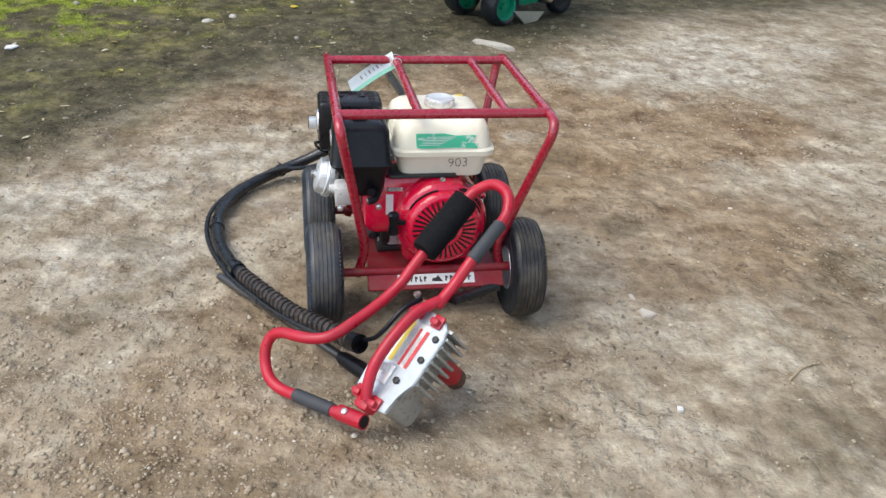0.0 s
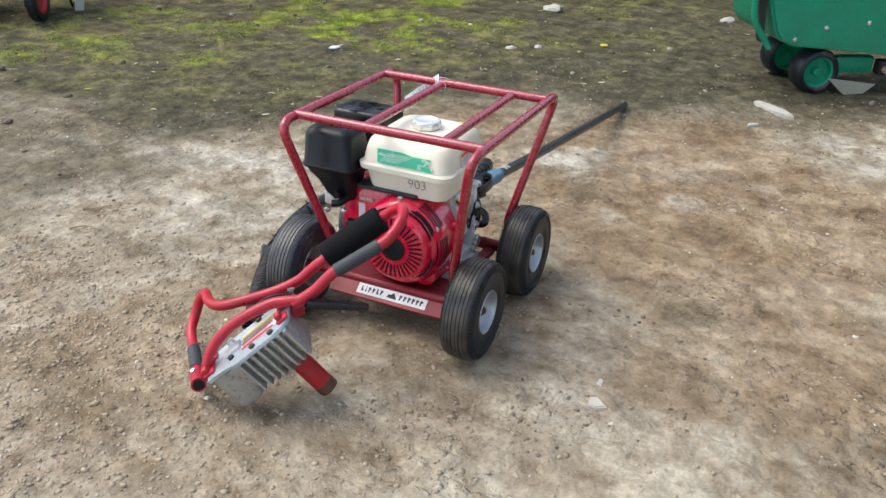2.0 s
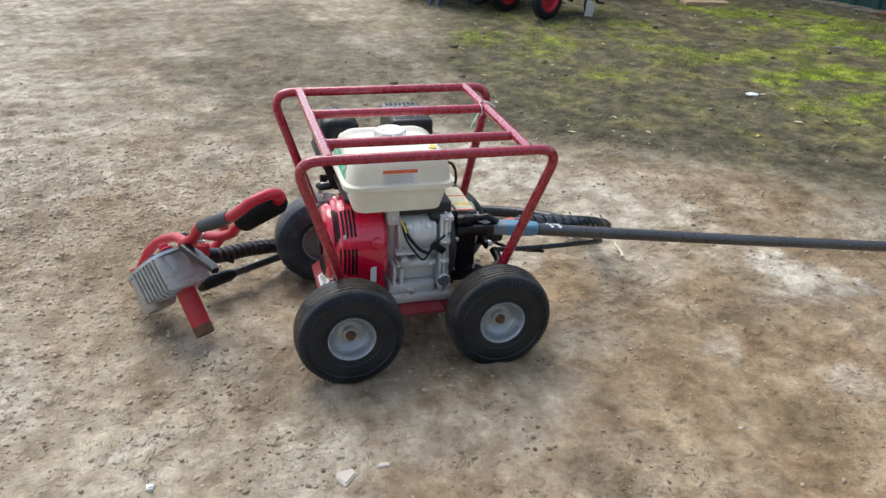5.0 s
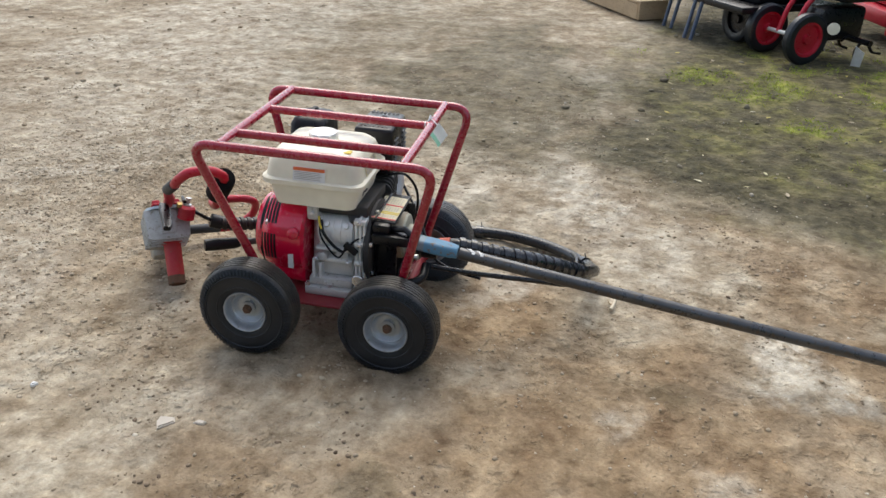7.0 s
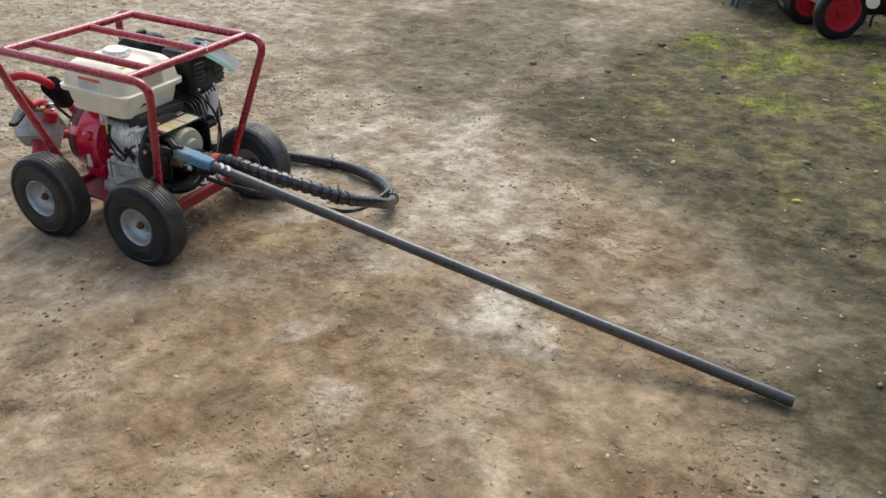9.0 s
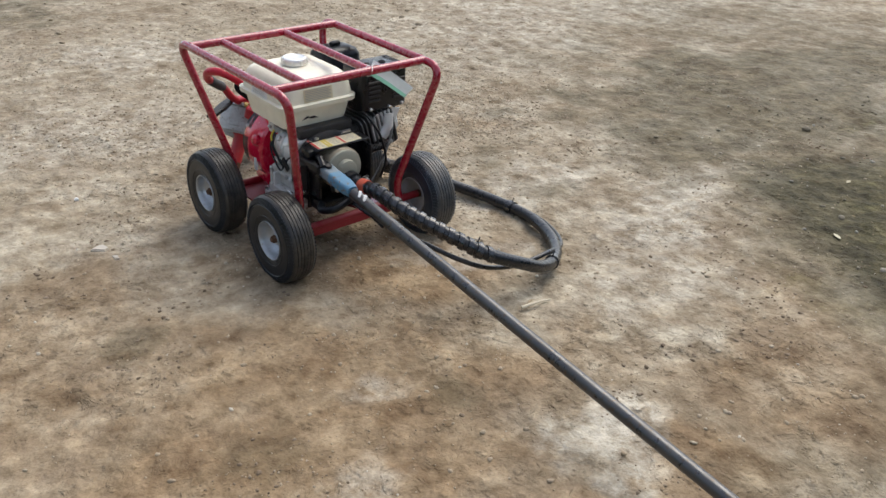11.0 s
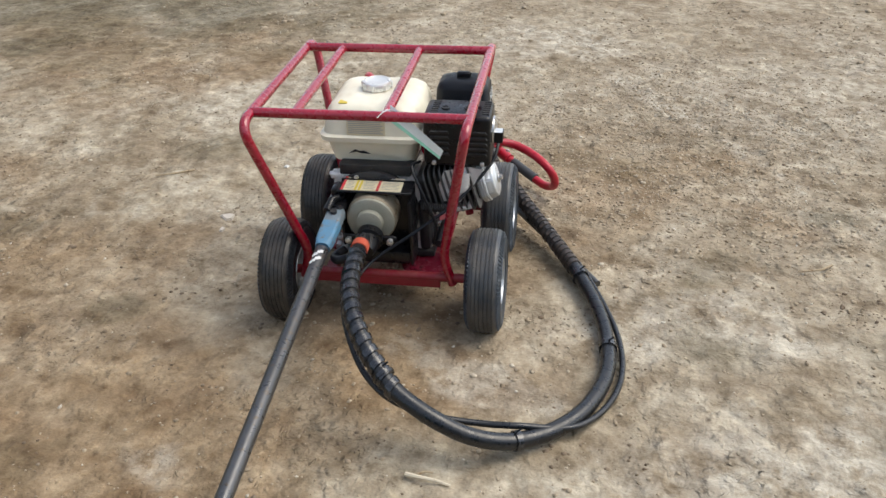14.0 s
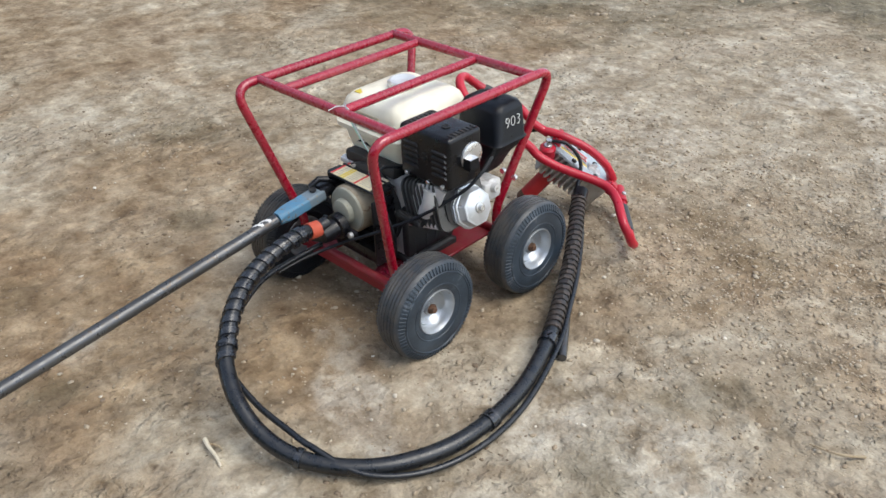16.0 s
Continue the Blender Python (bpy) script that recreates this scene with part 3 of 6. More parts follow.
gx, gy = spaced(-2.2, 2.5, 0.0145, 350.0), spaced(-0.4, 5.2, 0.0145, 350.0)
verts = [(x, y, height_at(x, y)) for y in gy for x in gx]
nx = len(gx)
quads = [(j * nx + i, j * nx + i + 1, (j + 1) * nx + i + 1, (j + 1) * nx + i) for j in range(len(gy) - 1) for i in range(nx - 1)]
data = bpy.data.meshes.new("ground")
data.from_pydata(verts, [], quads)
data.materials.append(GROUND)
data.polygons.foreach_set("use_smooth", [True] * len(data.polygons))
for key, rule in (("damp", damp_and_shade_at), ("pale", pale_at), ("moss", moss_at), ("rich", rich_at), ("loose", loose_at)):
    values = [rule(x, y) if abs(x) < 10 and abs(y) < 12 else (0.6 if key == "damp" and y > 6 else 0.0) for x, y, _ in verts]
    data.attributes.new(key, "FLOAT", "POINT").data.foreach_set("value", values)
tagged(new("ground", data), "trodden tan dirt yard with dark damp soil and moss at its edge", "ground", kind="structure")


# ---- the power unit: cage, base, wheels ----
unit = thing("drill_power_unit", (0, 0, 0), "red four-wheeled cart with a petrol engine inside a tube cage", "power unit")
R = 0.0125
for side in (1, -1):
    bm = bmesh.new()
    x = 0.274 if side > 0 else -0.259
    pts = [(side * 0.205, -0.19, 0.112), (side * 0.182, -0.202, 0.195), (x, -0.340, 0.600), (x, 0.300, 0.601), (side * 0.182, 0.194, 0.195), (side * 0.205, 0.19, 0.112)]
    path = filleted(pts, 0.06, 8)
    part("cage_hoop", tube(bm, path, R, 14), RED_CAGE, unit)
for y in (-0.261, 0.220):
    part("crossbar", tube(bmesh.new(), [(-0.259, y, 0.602), (0.274, y, 0.602)], R, 14), RED_CAGE, unit)
for x in (0.166, -0.058):
    part("top_rail", tube(bmesh.new(), [(x, -0.261, 0.600), (x, 0.220, 0.600)], R * 0.96, 14), RED_CAGE, unit)

bm = box(bmesh.new(), (-0.172, -0.21, 0.117), (0.19, 0.060, 0.125), bevel=0.002, seg=1)
base = part("base_plate", bm, RED_BASE, unit)
bm = prism(bmesh.new(), [(-0.172, 0.060), (-0.030, 0.060), (-0.050, 0.120), (-0.085, 0.190), (-0.172, 0.190)], 0.007, Matrix.Translation((0, 0, 0.117)))
part("rear_gusset", bm, RED_OILY, base, "oily dark gusset at the rear of the base")
part("rear_lip", box(bmesh.new(), (-0.172, 0.190, 0.101), (0.19, 0.199, 0.126), bevel=0.002, seg=1), RED_BASE, base)
lip = axes((0.012, -0.226, 0.109), (1, 0, 0), (0, 0.75, 0.66))
part("front_lip", box(bmesh.new(), (-0.19, -0.028, -0.004), (0.19, 0.024, 0.004), lip, 0.002, 1), RED_BASE, base)
decal = part("decal", box(bmesh.new(), (-0.108, -0.016, 0.0045), (0.108, 0.014, 0.0055), lip), WHITE, base, "white decal strip with dark marks")
bm = bmesh.new()
for x0, w in ((-0.095, 0.008), (-0.082, 0.004), (-0.073, 0.009), (-0.060, 0.009), (-0.047, 0.008), (-0.035, 0.009), (0.025, 0.009), (0.038, 0.009), (0.051, 0.010), (0.064, 0.010), (0.077, 0.009), (0.089, 0.010)):
    box(bm, (x0, -0.008, 0.0056), (x0 + w * 0.45, 0.007, 0.0064), lip)
    box(bm, (x0 + w * 0.45, -0.008 + (0.008 if w > 0.0085 else 0), 0.0056), (x0 + w * 0.85, -0.003 + (0.008 if w > 0.0085 else 0), 0.0064), lip)
prism(bm, [(-0.016, -0.008), (0.016, -0.010), (0.010, -0.001), (0.003, 0.009), (-0.004, 0.002), (-0.012, 0.001)], 0.0008, lip @ Matrix.Translation((0.002, 0, 0.0056)))
tagged(part("decal_marks", bm, INK, base, "dark marks", 0), kind="stuff")
for y in (-0.207, 0.188):
    part("axle", tube(bmesh.new(), [(-0.292, y, 0.130), (0.248, y, 0.130)], 0.0125, 12), RED_BASE, unit)
for x in (-0.13, 0.14):
    part("side_rail", box(bmesh.new(), (x - 0.016, -0.19, 0.098), (x + 0.016, 0.19, 0.117), bevel=0.002, seg=1), RED_BASE, unit)


def tyre_mesh(mat):
    bm = bmesh.new()
    half = [(0.0, 0.1390), (0.0045, 0.1390), (0.0052, 0.1370), (0.0068, 0.1370), (0.0075, 0.1388), (0.0145, 0.1386), (0.0152, 0.1366), (0.0168, 0.1366), (0.0175, 0.1383), (0.0250, 0.1378), (0.0256, 0.1359), (0.0270, 0.1357), (0.0276, 0.1372), (0.0335, 0.1350),
            (0.0385, 0.1305), (0.0425, 0.124), (0.0452, 0.113), (0.0465, 0.100), (0.0455, 0.086), (0.0435, 0.074), (0.0415, 0.065), (0.036, 0.058)]
    prof = [(-x, r) for x, r in half[:0:-1]] + half
    lathe(bm, prof + [(-0.036, 0.058)], seg=72, close=False)
    for j, x in enumerate((-0.0213, -0.011, 0.0, 0.011, 0.0213)):
        r0 = 0.1389 - 0.0008 * (abs(x) > 0.015)
        for k in range(76):
            m = Matrix.Rotation(2 * math.pi * (k + 0.5 * (j % 2)) / 76, 4, "X")
            box(bm, (-0.0034, -0.0046, r0 - 0.002), (0.0034, 0.0046, r0 + 0.0003), m @ Matrix.Translation((x, 0, 0)) @ Matrix.Rotation(0.3 if j % 2 else -0.3, 4, "Z"))
    # fine shoulder ribs and side-wall rings
    for side in (-1, 1):
        for k in range(76):
            m = Matrix.Rotation(2 * math.pi * k / 76, 4, "X") @ Matrix.Translation((side * 0.0418, 0, 0.1238)) @ Matrix.Rotation(-side * 0.46, 4, "Y")
            box(bm, (-0.0024, -0.0026, -0.0090), (0.0024, 0.0026, 0.0090), m, 0.0006, 1)
        for r, x in ((0.079, 0.0443), (0.111, 0.0462)):
            lathe(bm, [(side * (x - 0.001), r - 0.003), (side * (x + 0.0012), r - 0.001), (side * (x + 0.0012), r + 0.001), (side * (x - 0.001), r + 0.003)], seg=72, close=False)
    return mesh_of("tyre", bm, mat, 35)


def rim_mesh():
    bm = bmesh.new()
    lathe(bm, [(0.034, 0.0615), (0.0405, 0.0618), (0.0430, 0.0605), (0.0425, 0.0585), (0.038, 0.0558), (0.029, 0.0535), (0.019, 0.0508), (0.0155, 0.0478), (0.0172, 0.0446), (0.0145, 0.0414), (0.0065, 0.0370), (0.0035, 0.0310), (0.0040, 0.0260), (0.0046, 0.0225), (0.0055, 0.0195), (0.0055, 0.0)], seg=56, close=False)
    lathe(bm, [(-0.034, 0.0615), (-0.0405, 0.0618), (-0.0425, 0.0605), (-0.041, 0.0570), (-0.020, 0.054), (-0.010, 0.040), (-0.010, 0.0)], seg=56, close=False)
    lathe(bm, [(-0.034, 0.0615), (0.034, 0.0615)], seg=56, close=False)
    lathe(bm, [(0.004, 0.0185), (0.014, 0.0180), (0.0145, 0.0165), (0.0145, 0.012)], seg=28, close=False)
    lathe(bm, [(0.0148, 0.013), (0.0148, 0.0205), (0.0172, 0.0205), (0.0172, 0.013)], seg=28, close=False)
    lathe(bm, [(0.0175, 0.013), (0.0175, 0.0190), (0.0200, 0.0190), (0.0200, 0.013)], seg=28, close=False)
    return mesh_of("rim", bm, RIM, 40)


def hub_mesh():
    bm = bmesh.new()
    lathe(bm, [(-0.02, 0.0135), (0.025, 0.0135), (0.028, 0.0118), (0.028, 0.0)], seg=6, close=False)
    lathe(bm, [(0.027, 0.0085), (0.0325, 0.0085), (0.0340, 0.0070), (0.0340, 0.0)], seg=16, close=False)
    return mesh_of("hub", bm, RUST, 40)


TYRE, SKYLIT_TYRE, RIM_M, HUB = tyre_mesh(RUBBER), tyre_mesh(SKYLIT_RUBBER), rim_mesh(), hub_mesh()
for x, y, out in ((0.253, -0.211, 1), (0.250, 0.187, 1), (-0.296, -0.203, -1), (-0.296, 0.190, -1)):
    tyre = new("wheel", TYRE if out > 0 else SKYLIT_TYRE)
    tyre.parent = unit
    tyre.matrix_basis = pose(x, y, 0.130, random.uniform(0, 360), 0, 0 if out > 0 else 180)
    tagged(tyre, "dusty black pneumatic tyre" if out > 0 else "scuffed pneumatic tyre tinted blue-grey for skylight")
    for key, data in (("rim", RIM_M), ("hub", HUB)):
        ob = new(key, data)
        ob.parent = tyre
        tagged(ob, {"rim": "grey zinc rim", "hub": "rusty axle end"}[key])


# ---- engine ----
CX, CZ = 0.024, 0.272      # crankshaft
bm = lathe(bmesh.new(), [(-0.092, 0.118), (-0.10, 0.126), (-0.16, 0.128), (-0.19, 0.1265), (-0.208, 0.122), (-0.219, 0.112), (-0.224, 0.100), (-0.224, 0.0)], axes((CX, 0, CZ), (0, 1, 0), (0, 0, 1)), 48)
loft(bm, [(-0.095, -0.075, 0.318, 0.112, 0.092, 0.03), (-0.140, -0.075, 0.310, 0.112, 0.088, 0.032), (-0.160, -0.075, 0.310, 0.105, 0.081, 0.03), (-0.168, -0.075, 0.310, 0.092, 0.068, 0.024)], axes((0, 0, 0), (1, 0, 0), (0, 0, 1)) @ Matrix.Diagonal((1, 1, -1, 1)))
loft(bm, [(-0.095, 0.02, 0.20, 0.105, 0.06, 0.03), (-0.18, 0.02, 0.20, 0.10, 0.055, 0.03)], axes((0, 0, 0), (1, 0, 0), (0, 0, 1)) @ Matrix.Diagonal((1, 1, -1, 1)))
shroud = part("fan_shroud", bm, RED_ENGINE, unit, "glossy red fan shroud")
FACE = axes((CX, -0.224, CZ), (1, 0, 0), (0, 0, 1))       # local z points forward (-y)
bm = lathe(bmesh.new(), [(0.0, 0.104), (0.012, 0.102), (0.020, 0.096), (0.024, 0.086), (0.026, 0.05), (0.026, 0.0)], axes((CX, -0.222, CZ), (0, -1, 0), (0, 0, 1)), 48)
recoil = part("recoil_cover", bm, RED_ENGINE, shroud)
for k in range(34):
    m = FACE @ Matrix.Rotation(2 * math.pi * k / 34, 4, "Z")
    part("cooling_slot", box(bmesh.new(), (0.047, -0.0026, 0.0235), (0.085, 0.0026, 0.0272), m @ Matrix.Rotation(0.045, 4, "Y")), BLACK, recoil, "", 0)
for ring_r, a0, a1 in ((0.106, 20, 75), (0.113, 25, 70), (0.106, -50, -10), (0.113, -45, -15), (0.106, 100, 150)):
    bm = bmesh.new()
    n = 10
    for k in range(n):
        a = radians(a0 + (a1 - a0) * (k + 0.5) / n)
        m = FACE @ Matrix.Rotation(a, 4, "Z")
        half = 0.52 * radians(abs(a1 - a0)) / n * ring_r
        box(bm, (ring_r - 0.0022, -half, -0.012), (ring_r + 0.0022, half, -0.0036 if ring_r > 0.11 else 0.0009), m)
    part("curved_slot", bm, BLACK, recoil, "", 0)
bm = lathe(bmesh.new(), [(0.024, 0.036), (0.030, 0.036), (0.032, 0.033), (0.032, 0.0)], axes((CX, -0.222, CZ), (0, -1, 0), (0, 0, 1)), 32)
part("recoil_centre", bm, BLACK, recoil, "dark round centre badge")
bm = bmesh.new()
box(bm, (-0.016, -0.004, 0.0101), (0.016, 0.006, 0.011), FACE)
part("badge_bar", bm, LABEL_RED, recoil)
# upright vents on the shroud's side
for a in (47, -2):
    for y in (-0.212, -0.2025, -0.193, -0.1835, -0.174):
        r = float(np.interp(y, (-0.219, -0.208, -0.19, -0.16), (0.112, 0.122, 0.1265, 0.128)))
        bm = bmesh.new()
        for k in range(-3, 4):
            b = radians(a + 5.0 * k)
            box(bm, (r - 0.008, -0.0031, -0.0060), (r + 0.0005, 0.0031, 0.0060), axes((CX, y, CZ), (math.cos(b), 0, math.sin(b)), (0, 1, 0)))
        part("side_vent", bm, BLACK, shroud, "", 0)
bm = lathe(bmesh.new(), [(0.0, 0.017), (0.012, 0.016), (0.016, 0.010), (0.016, 0.0)], axes((0.143, -0.118, 0.315), (1, 0, 0.25), (0, 1, 0)), 20)
part("shroud_boss", bm, RED_ENGINE, shroud)
part("side_sticker", box(bmesh.new(), (0.1435, -0.136, 0.207), (0.149, -0.121, 0.260)), WHITE, shroud, "small white sticker")
part("front_sticker", box(bmesh.new(), (-0.126, -0.1705, 0.285), (-0.106, -0.1682, 0.345)), WHITE, shroud, "small white sticker")
bm = box(bmesh.new(), (-0.124, -0.172, 0.354), (-0.080, -0.1682, 0.365), bevel=0.001, seg=1)
part("maker_badge", bm, BRIGHT, shroud, "small silver badge")
for x, z in ((0.128, 0.332), (-0.07, 0.338), (0.02, 0.398), (0.118, 0.215), (-0.06, 0.20)):
    part("shroud_bolt", lathe(bmesh.new(), [(0.0, 0.008), (0.006, 0.008), (0.007, 0.005)], axes((x, -0.198, z), (0, -1, 0), (0, 0, 1)), 6), BRIGHT, shroud)
bm = loft(bmesh.new(), [(-0.034, 0, 0, 0.010, 0.008, 0.006), (-0.028, 0, 0, 0.015, 0.012, 0.008), (0.0, 0, 0, 0.011, 0.010, 0.007), (0.028, 0, 0, 0.015, 0.012, 0.008), (0.034, 0, 0, 0.010, 0.008, 0.006)], axes((-0.112, -0.232, 0.288), (1, 0, 0), (0, 1, 0.12)))
box(bm, (-0.118, -0.226, 0.278), (-0.075, -0.204, 0.292), bevel=0.004)
part("starter_grip", bm, BLACK, unit, "black starter grip")

# crankcase with ribs, base flange and side covers
bm = loft(bmesh.new(), [(0.150, -0.012, -0.004, 0.108, 0.086, 0.02), (0.165, -0.014, -0.004, 0.104, 0.084, 0.02), (0.33, -0.014, -0.004, 0.096, 0.084, 0.03), (0.375, -0.012, -0.004, 0.080, 0.078, 0.03)])
crank = part("crankcase", bm, GRIMY_CAST, unit, "grey cast aluminium engine crankcase")
part("base_flange", box(bmesh.new(), (-0.02, -0.092, 0.126), (0.142, 0.088, 0.152), bevel=0.005), GRIMY_CAST, crank, "grey cast flange")
for y, z0, z1 in ((-0.068, 0.168, 0.236), (-0.048, 0.168, 0.224), (0.058, 0.165, 0.372), (0.069, 0.165, 0.378), (0.079, 0.170, 0.372)):
    part("rib", box(bmesh.new(), (0.078, y - 0.0042, z0), (0.130 - 0.004 * (y > 0.075), y + 0.0042, z1), bevel=0.002, seg=1), CAST, crank)
for z in (0.170, 0.240, 0.300, 0.366):
    part("bolt_boss", box(bmesh.new(), (0.10, 0.052, z - 0.007), (0.135, 0.087, z + 0.007), bevel=0.003), CAST, crank)
    part("flange_bolt", lathe(bmesh.new(), [(0.0, 0.0065), (0.006, 0.0065), (0.008, 0.004), (0.008, 0)], axes((0.134, 0.069, z), (1, 0, 0), (0, 1, 0)), 6), BRIGHT, crank)
bm = box(bmesh.new(), (0.07, -0.082, 0.152), (0.131, 0.046, 0.180), bevel=0.007)
box(bm, (0.07, -0.078, 0.180), (0.108, 0.046, 0.230), bevel=0.010)
part("sump", bm, GRIMY_CAST, crank)
part("cross_rib", box(bmesh.new(), (0.07, -0.064, 0.230), (0.127, 0.046, 0.243), bevel=0.004), CAST, crank)
part("cross_rib", box(bmesh.new(), (0.07, -0.064, 0.262), (0.122, 0.046, 0.272), bevel=0.003), CAST, crank)
part("governor_boss", lathe(bmesh.new(), [(0.0, 0.019), (0.040, 0.018), (0.044, 0.012), (0.044, 0.0)], axes((0.078, 0.012, 0.252), (1, 0, 0), (0, 1, 0)), 18), GRIMY_CAST, crank)
BARREL = axes((0.066, 0, 0.312), (0, 1, 0), (0, 0, 1))
barrel = part("crankcase_barrel", lathe(bmesh.new(), [(-0.060, 0.044), (-0.056, 0.051), (-0.022, 0.054), (0.010, 0.055), (0.044, 0.055), (0.048, 0.050)], BARREL, 32), CAST, crank, "rounded aluminium casing")
for y, r, w in ((-0.050, 0.0545, 0.003), (-0.014, 0.0565, 0.0025), (0.008, 0.0575, 0.0025), (0.040, 0.0590, 0.004)):
    part("barrel_rib", lathe(bmesh.new(), [(y - w, r - 0.004), (y - w, r), (y + w, r), (y + w, r - 0.004)], BARREL, 32, False), CAST, barrel)
for y in (-0.032, 0.024):
    part("barrel_boss", lathe(bmesh.new(), [(0, 0.010), (0.014, 0.009), (0.015, 0.006), (0.015, 0)], axes((0.107, y, 0.338), (0.8, 0, 0.6), (0, 1, 0)), 14), CAST, barrel)
part("dipstick_boss", lathe(bmesh.new(), [(0.0, 0.014), (0.026, 0.013), (0.028, 0.010), (0.028, 0.0)], axes((0.104, -0.040, 0.245), (1, 0, 0), (0, 1, 0)), 16), GRIMY_CAST, crank)
part("vent_cap", lathe(bmesh.new(), [(0.0, 0.024), (0.026, 0.022), (0.030, 0.016), (0.030, 0.0)], axes((0.088, 0.050, 0.356), (0.6, 0, 0.8), (0, 1, 0)), 20), DARK_CAST, crank, "dark round cap")
part("mount_block", box(bmesh.new(), (0.02, -0.088, 0.350), (0.118, -0.055, 0.392), bevel=0.006), GRIMY_CAST, crank)
for y, z, x in ((-0.070, 0.372, 0.119), (-0.058, 0.238, 0.128), (0.032, 0.237, 0.128), (-0.030, 0.166, 0.131), (-0.050, 0.282, 0.108)):
    part("case_bolt", lathe(bmesh.new(), [(0.0, 0.0065), (0.006, 0.0065), (0.008, 0.004), (0.008, 0)], axes((x, y, z), (1, 0, 0), (0, 1, 0)), 6), BRIGHT, crank)
# left half of the base flange, darker than the right half
bm = box(bmesh.new(), (-0.140, -0.088, 0.126), (-0.022, 0.086, 0.146), bevel=0.005)
for y in (-0.06, -0.02, 0.02, 0.06):
    box(bm, (-0.132, y - 0.004, 0.140), (-0.106, y + 0.004, 0.205), bevel=0.002, seg=1)
tube(bm, [(-0.150, -0.05, 0.160), (-0.150, 0.07, 0.160)], 0.011, 12)
# separate dark box laid over the grey left side of the crankcase
part("side_cover", box(bmesh.new(), (-0.130, -0.090, 0.146), (-0.098, 0.086, 0.300), bevel=0.012), DARK_CAST, crank, "dark cover on the crankcase left side")
part("engine_foot", bm, DARK_CAST, crank, "dark engine foot")
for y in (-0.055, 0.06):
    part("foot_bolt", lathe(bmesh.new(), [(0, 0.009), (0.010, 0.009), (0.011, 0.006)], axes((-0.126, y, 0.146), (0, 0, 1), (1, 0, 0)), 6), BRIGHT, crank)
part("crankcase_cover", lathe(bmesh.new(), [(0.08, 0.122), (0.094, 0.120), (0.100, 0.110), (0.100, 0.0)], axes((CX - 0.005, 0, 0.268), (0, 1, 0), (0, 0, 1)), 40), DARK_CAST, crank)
for k in range(7):
    a = 0.3 + k * 0.9
    p = (CX - 0.005 + 0.112 * math.cos(a), 0.096, 0.268 + 0.112 * math.sin(a))
    part("cover_bolt", lathe(bmesh.new(), [(0, 0.007), (0.008, 0.007), (0.009, 0.004)], axes(p, (0, 1, 0), (0, 0, 1)), 6), BRIGHT, crank)
part("drain_plug", lathe(bmesh.new(), [(0, 0.012), (0.010, 0.012), (0.011, 0.018), (0.020, 0.018), (0.022, 0.016), (0.022, 0.0)], axes((0.124, 0.066, 0.190), (1, 0, 0), (0, 1, 0)), 14), BRIGHT, crank)
for y in (-0.085, -0.02, 0.06):
    part("base_bolt", lathe(bmesh.new(), [(0, 0.009), (0.010, 0.009), (0.011, 0.006)], axes((0.132, y, 0.152), (0, 0, 1), (1, 0, 0)), 6), BRIGHT, crank)
bm = box(bmesh.new(), (-0.085, -0.085, 0.372), (0.11, 0.086, 0.404), bevel=0.006)
box(bm, (-0.12, -0.19, 0.398), (0.06, -0.05, 0.408), bevel=0.003)
part("tank_bracket", bm, DARK_CAST, unit)
for pts, r in (([(0.118, -0.045, 0.355), (0.135, -0.035, 0.325), (0.132, -0.005, 0.285), (0.130, 0.02, 0.268)], 0.0045), ([(0.130, 0.02, 0.268), (0.134, 0.035, 0.285), (0.132, 0.055, 0.31), (0.118, 0.09, 0.325)], 0.003),
               ([(0.116, -0.050, 0.360), (0.140, -0.040, 0.315), (0.138, 0.000, 0.258), (0.135, 0.018, 0.262), (0.134, 0.030, 0.290)], 0.0028)):
    part("wire", tube(bmesh.new(), catmull(pts, 6), r, 8), BLACK, crank, "black wire")
part("connector", box(bmesh.new(), (-0.010, -0.022, -0.004), (0.010, 0.022, 0.004), axes((0.140, 0.046, 0.288), (0, 0.62, 0.78), (0, -0.78, 0.62)), 0.003), BLACK, crank, "flat black wire connector")
part("yellow_wire", tube(bmesh.new(), catmull([(0.118, -0.052, 0.365), (0.132, -0.046, 0.35), (0.134, -0.040, 0.335)], 6), 0.003, 6), YELLOW, crank, "yellow wire")

# cylinder with fins, head and rocker cover, leaning out to the left side
CYL = axes((-0.02, 0.012, 0.290), (-0.965, 0, 0.26), (0, 1, 0))
bm = loft(bmesh.new(), [(0.06, 0, 0, 0.058, 0.052, 0.02), (0.245, 0, 0, 0.058, 0.052, 0.02)], CYL @ axes((0, 0, 0), (0, 1, 0), (0, 0, 1)))
fins = []
for k in range(9):
    x = 0.115 + k * 0.015
    fins.append(loft(bmesh.new(), [(x, 0, 0, 0.082, 0.070, 0.025), (x + 0.005, 0, 0, 0.082, 0.070, 0.025)], CYL @ axes((0, 0, 0), (0, 1, 0), (0, 0, 1)), 4))
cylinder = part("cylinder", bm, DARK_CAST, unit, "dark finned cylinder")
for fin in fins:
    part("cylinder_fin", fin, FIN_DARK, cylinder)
ROCK = CYL @ Matrix.Translation((0, -0.014, 0.028)) @ Matrix.Rotation(radians(22.5), 4, "X")
bm = lathe(bmesh.new(), [(0.240, 0.060), (0.258, 0.061), (0.260, 0.055), (0.280, 0.052), (0.288, 0.045), (0.289, 0.0)], ROCK, 8)
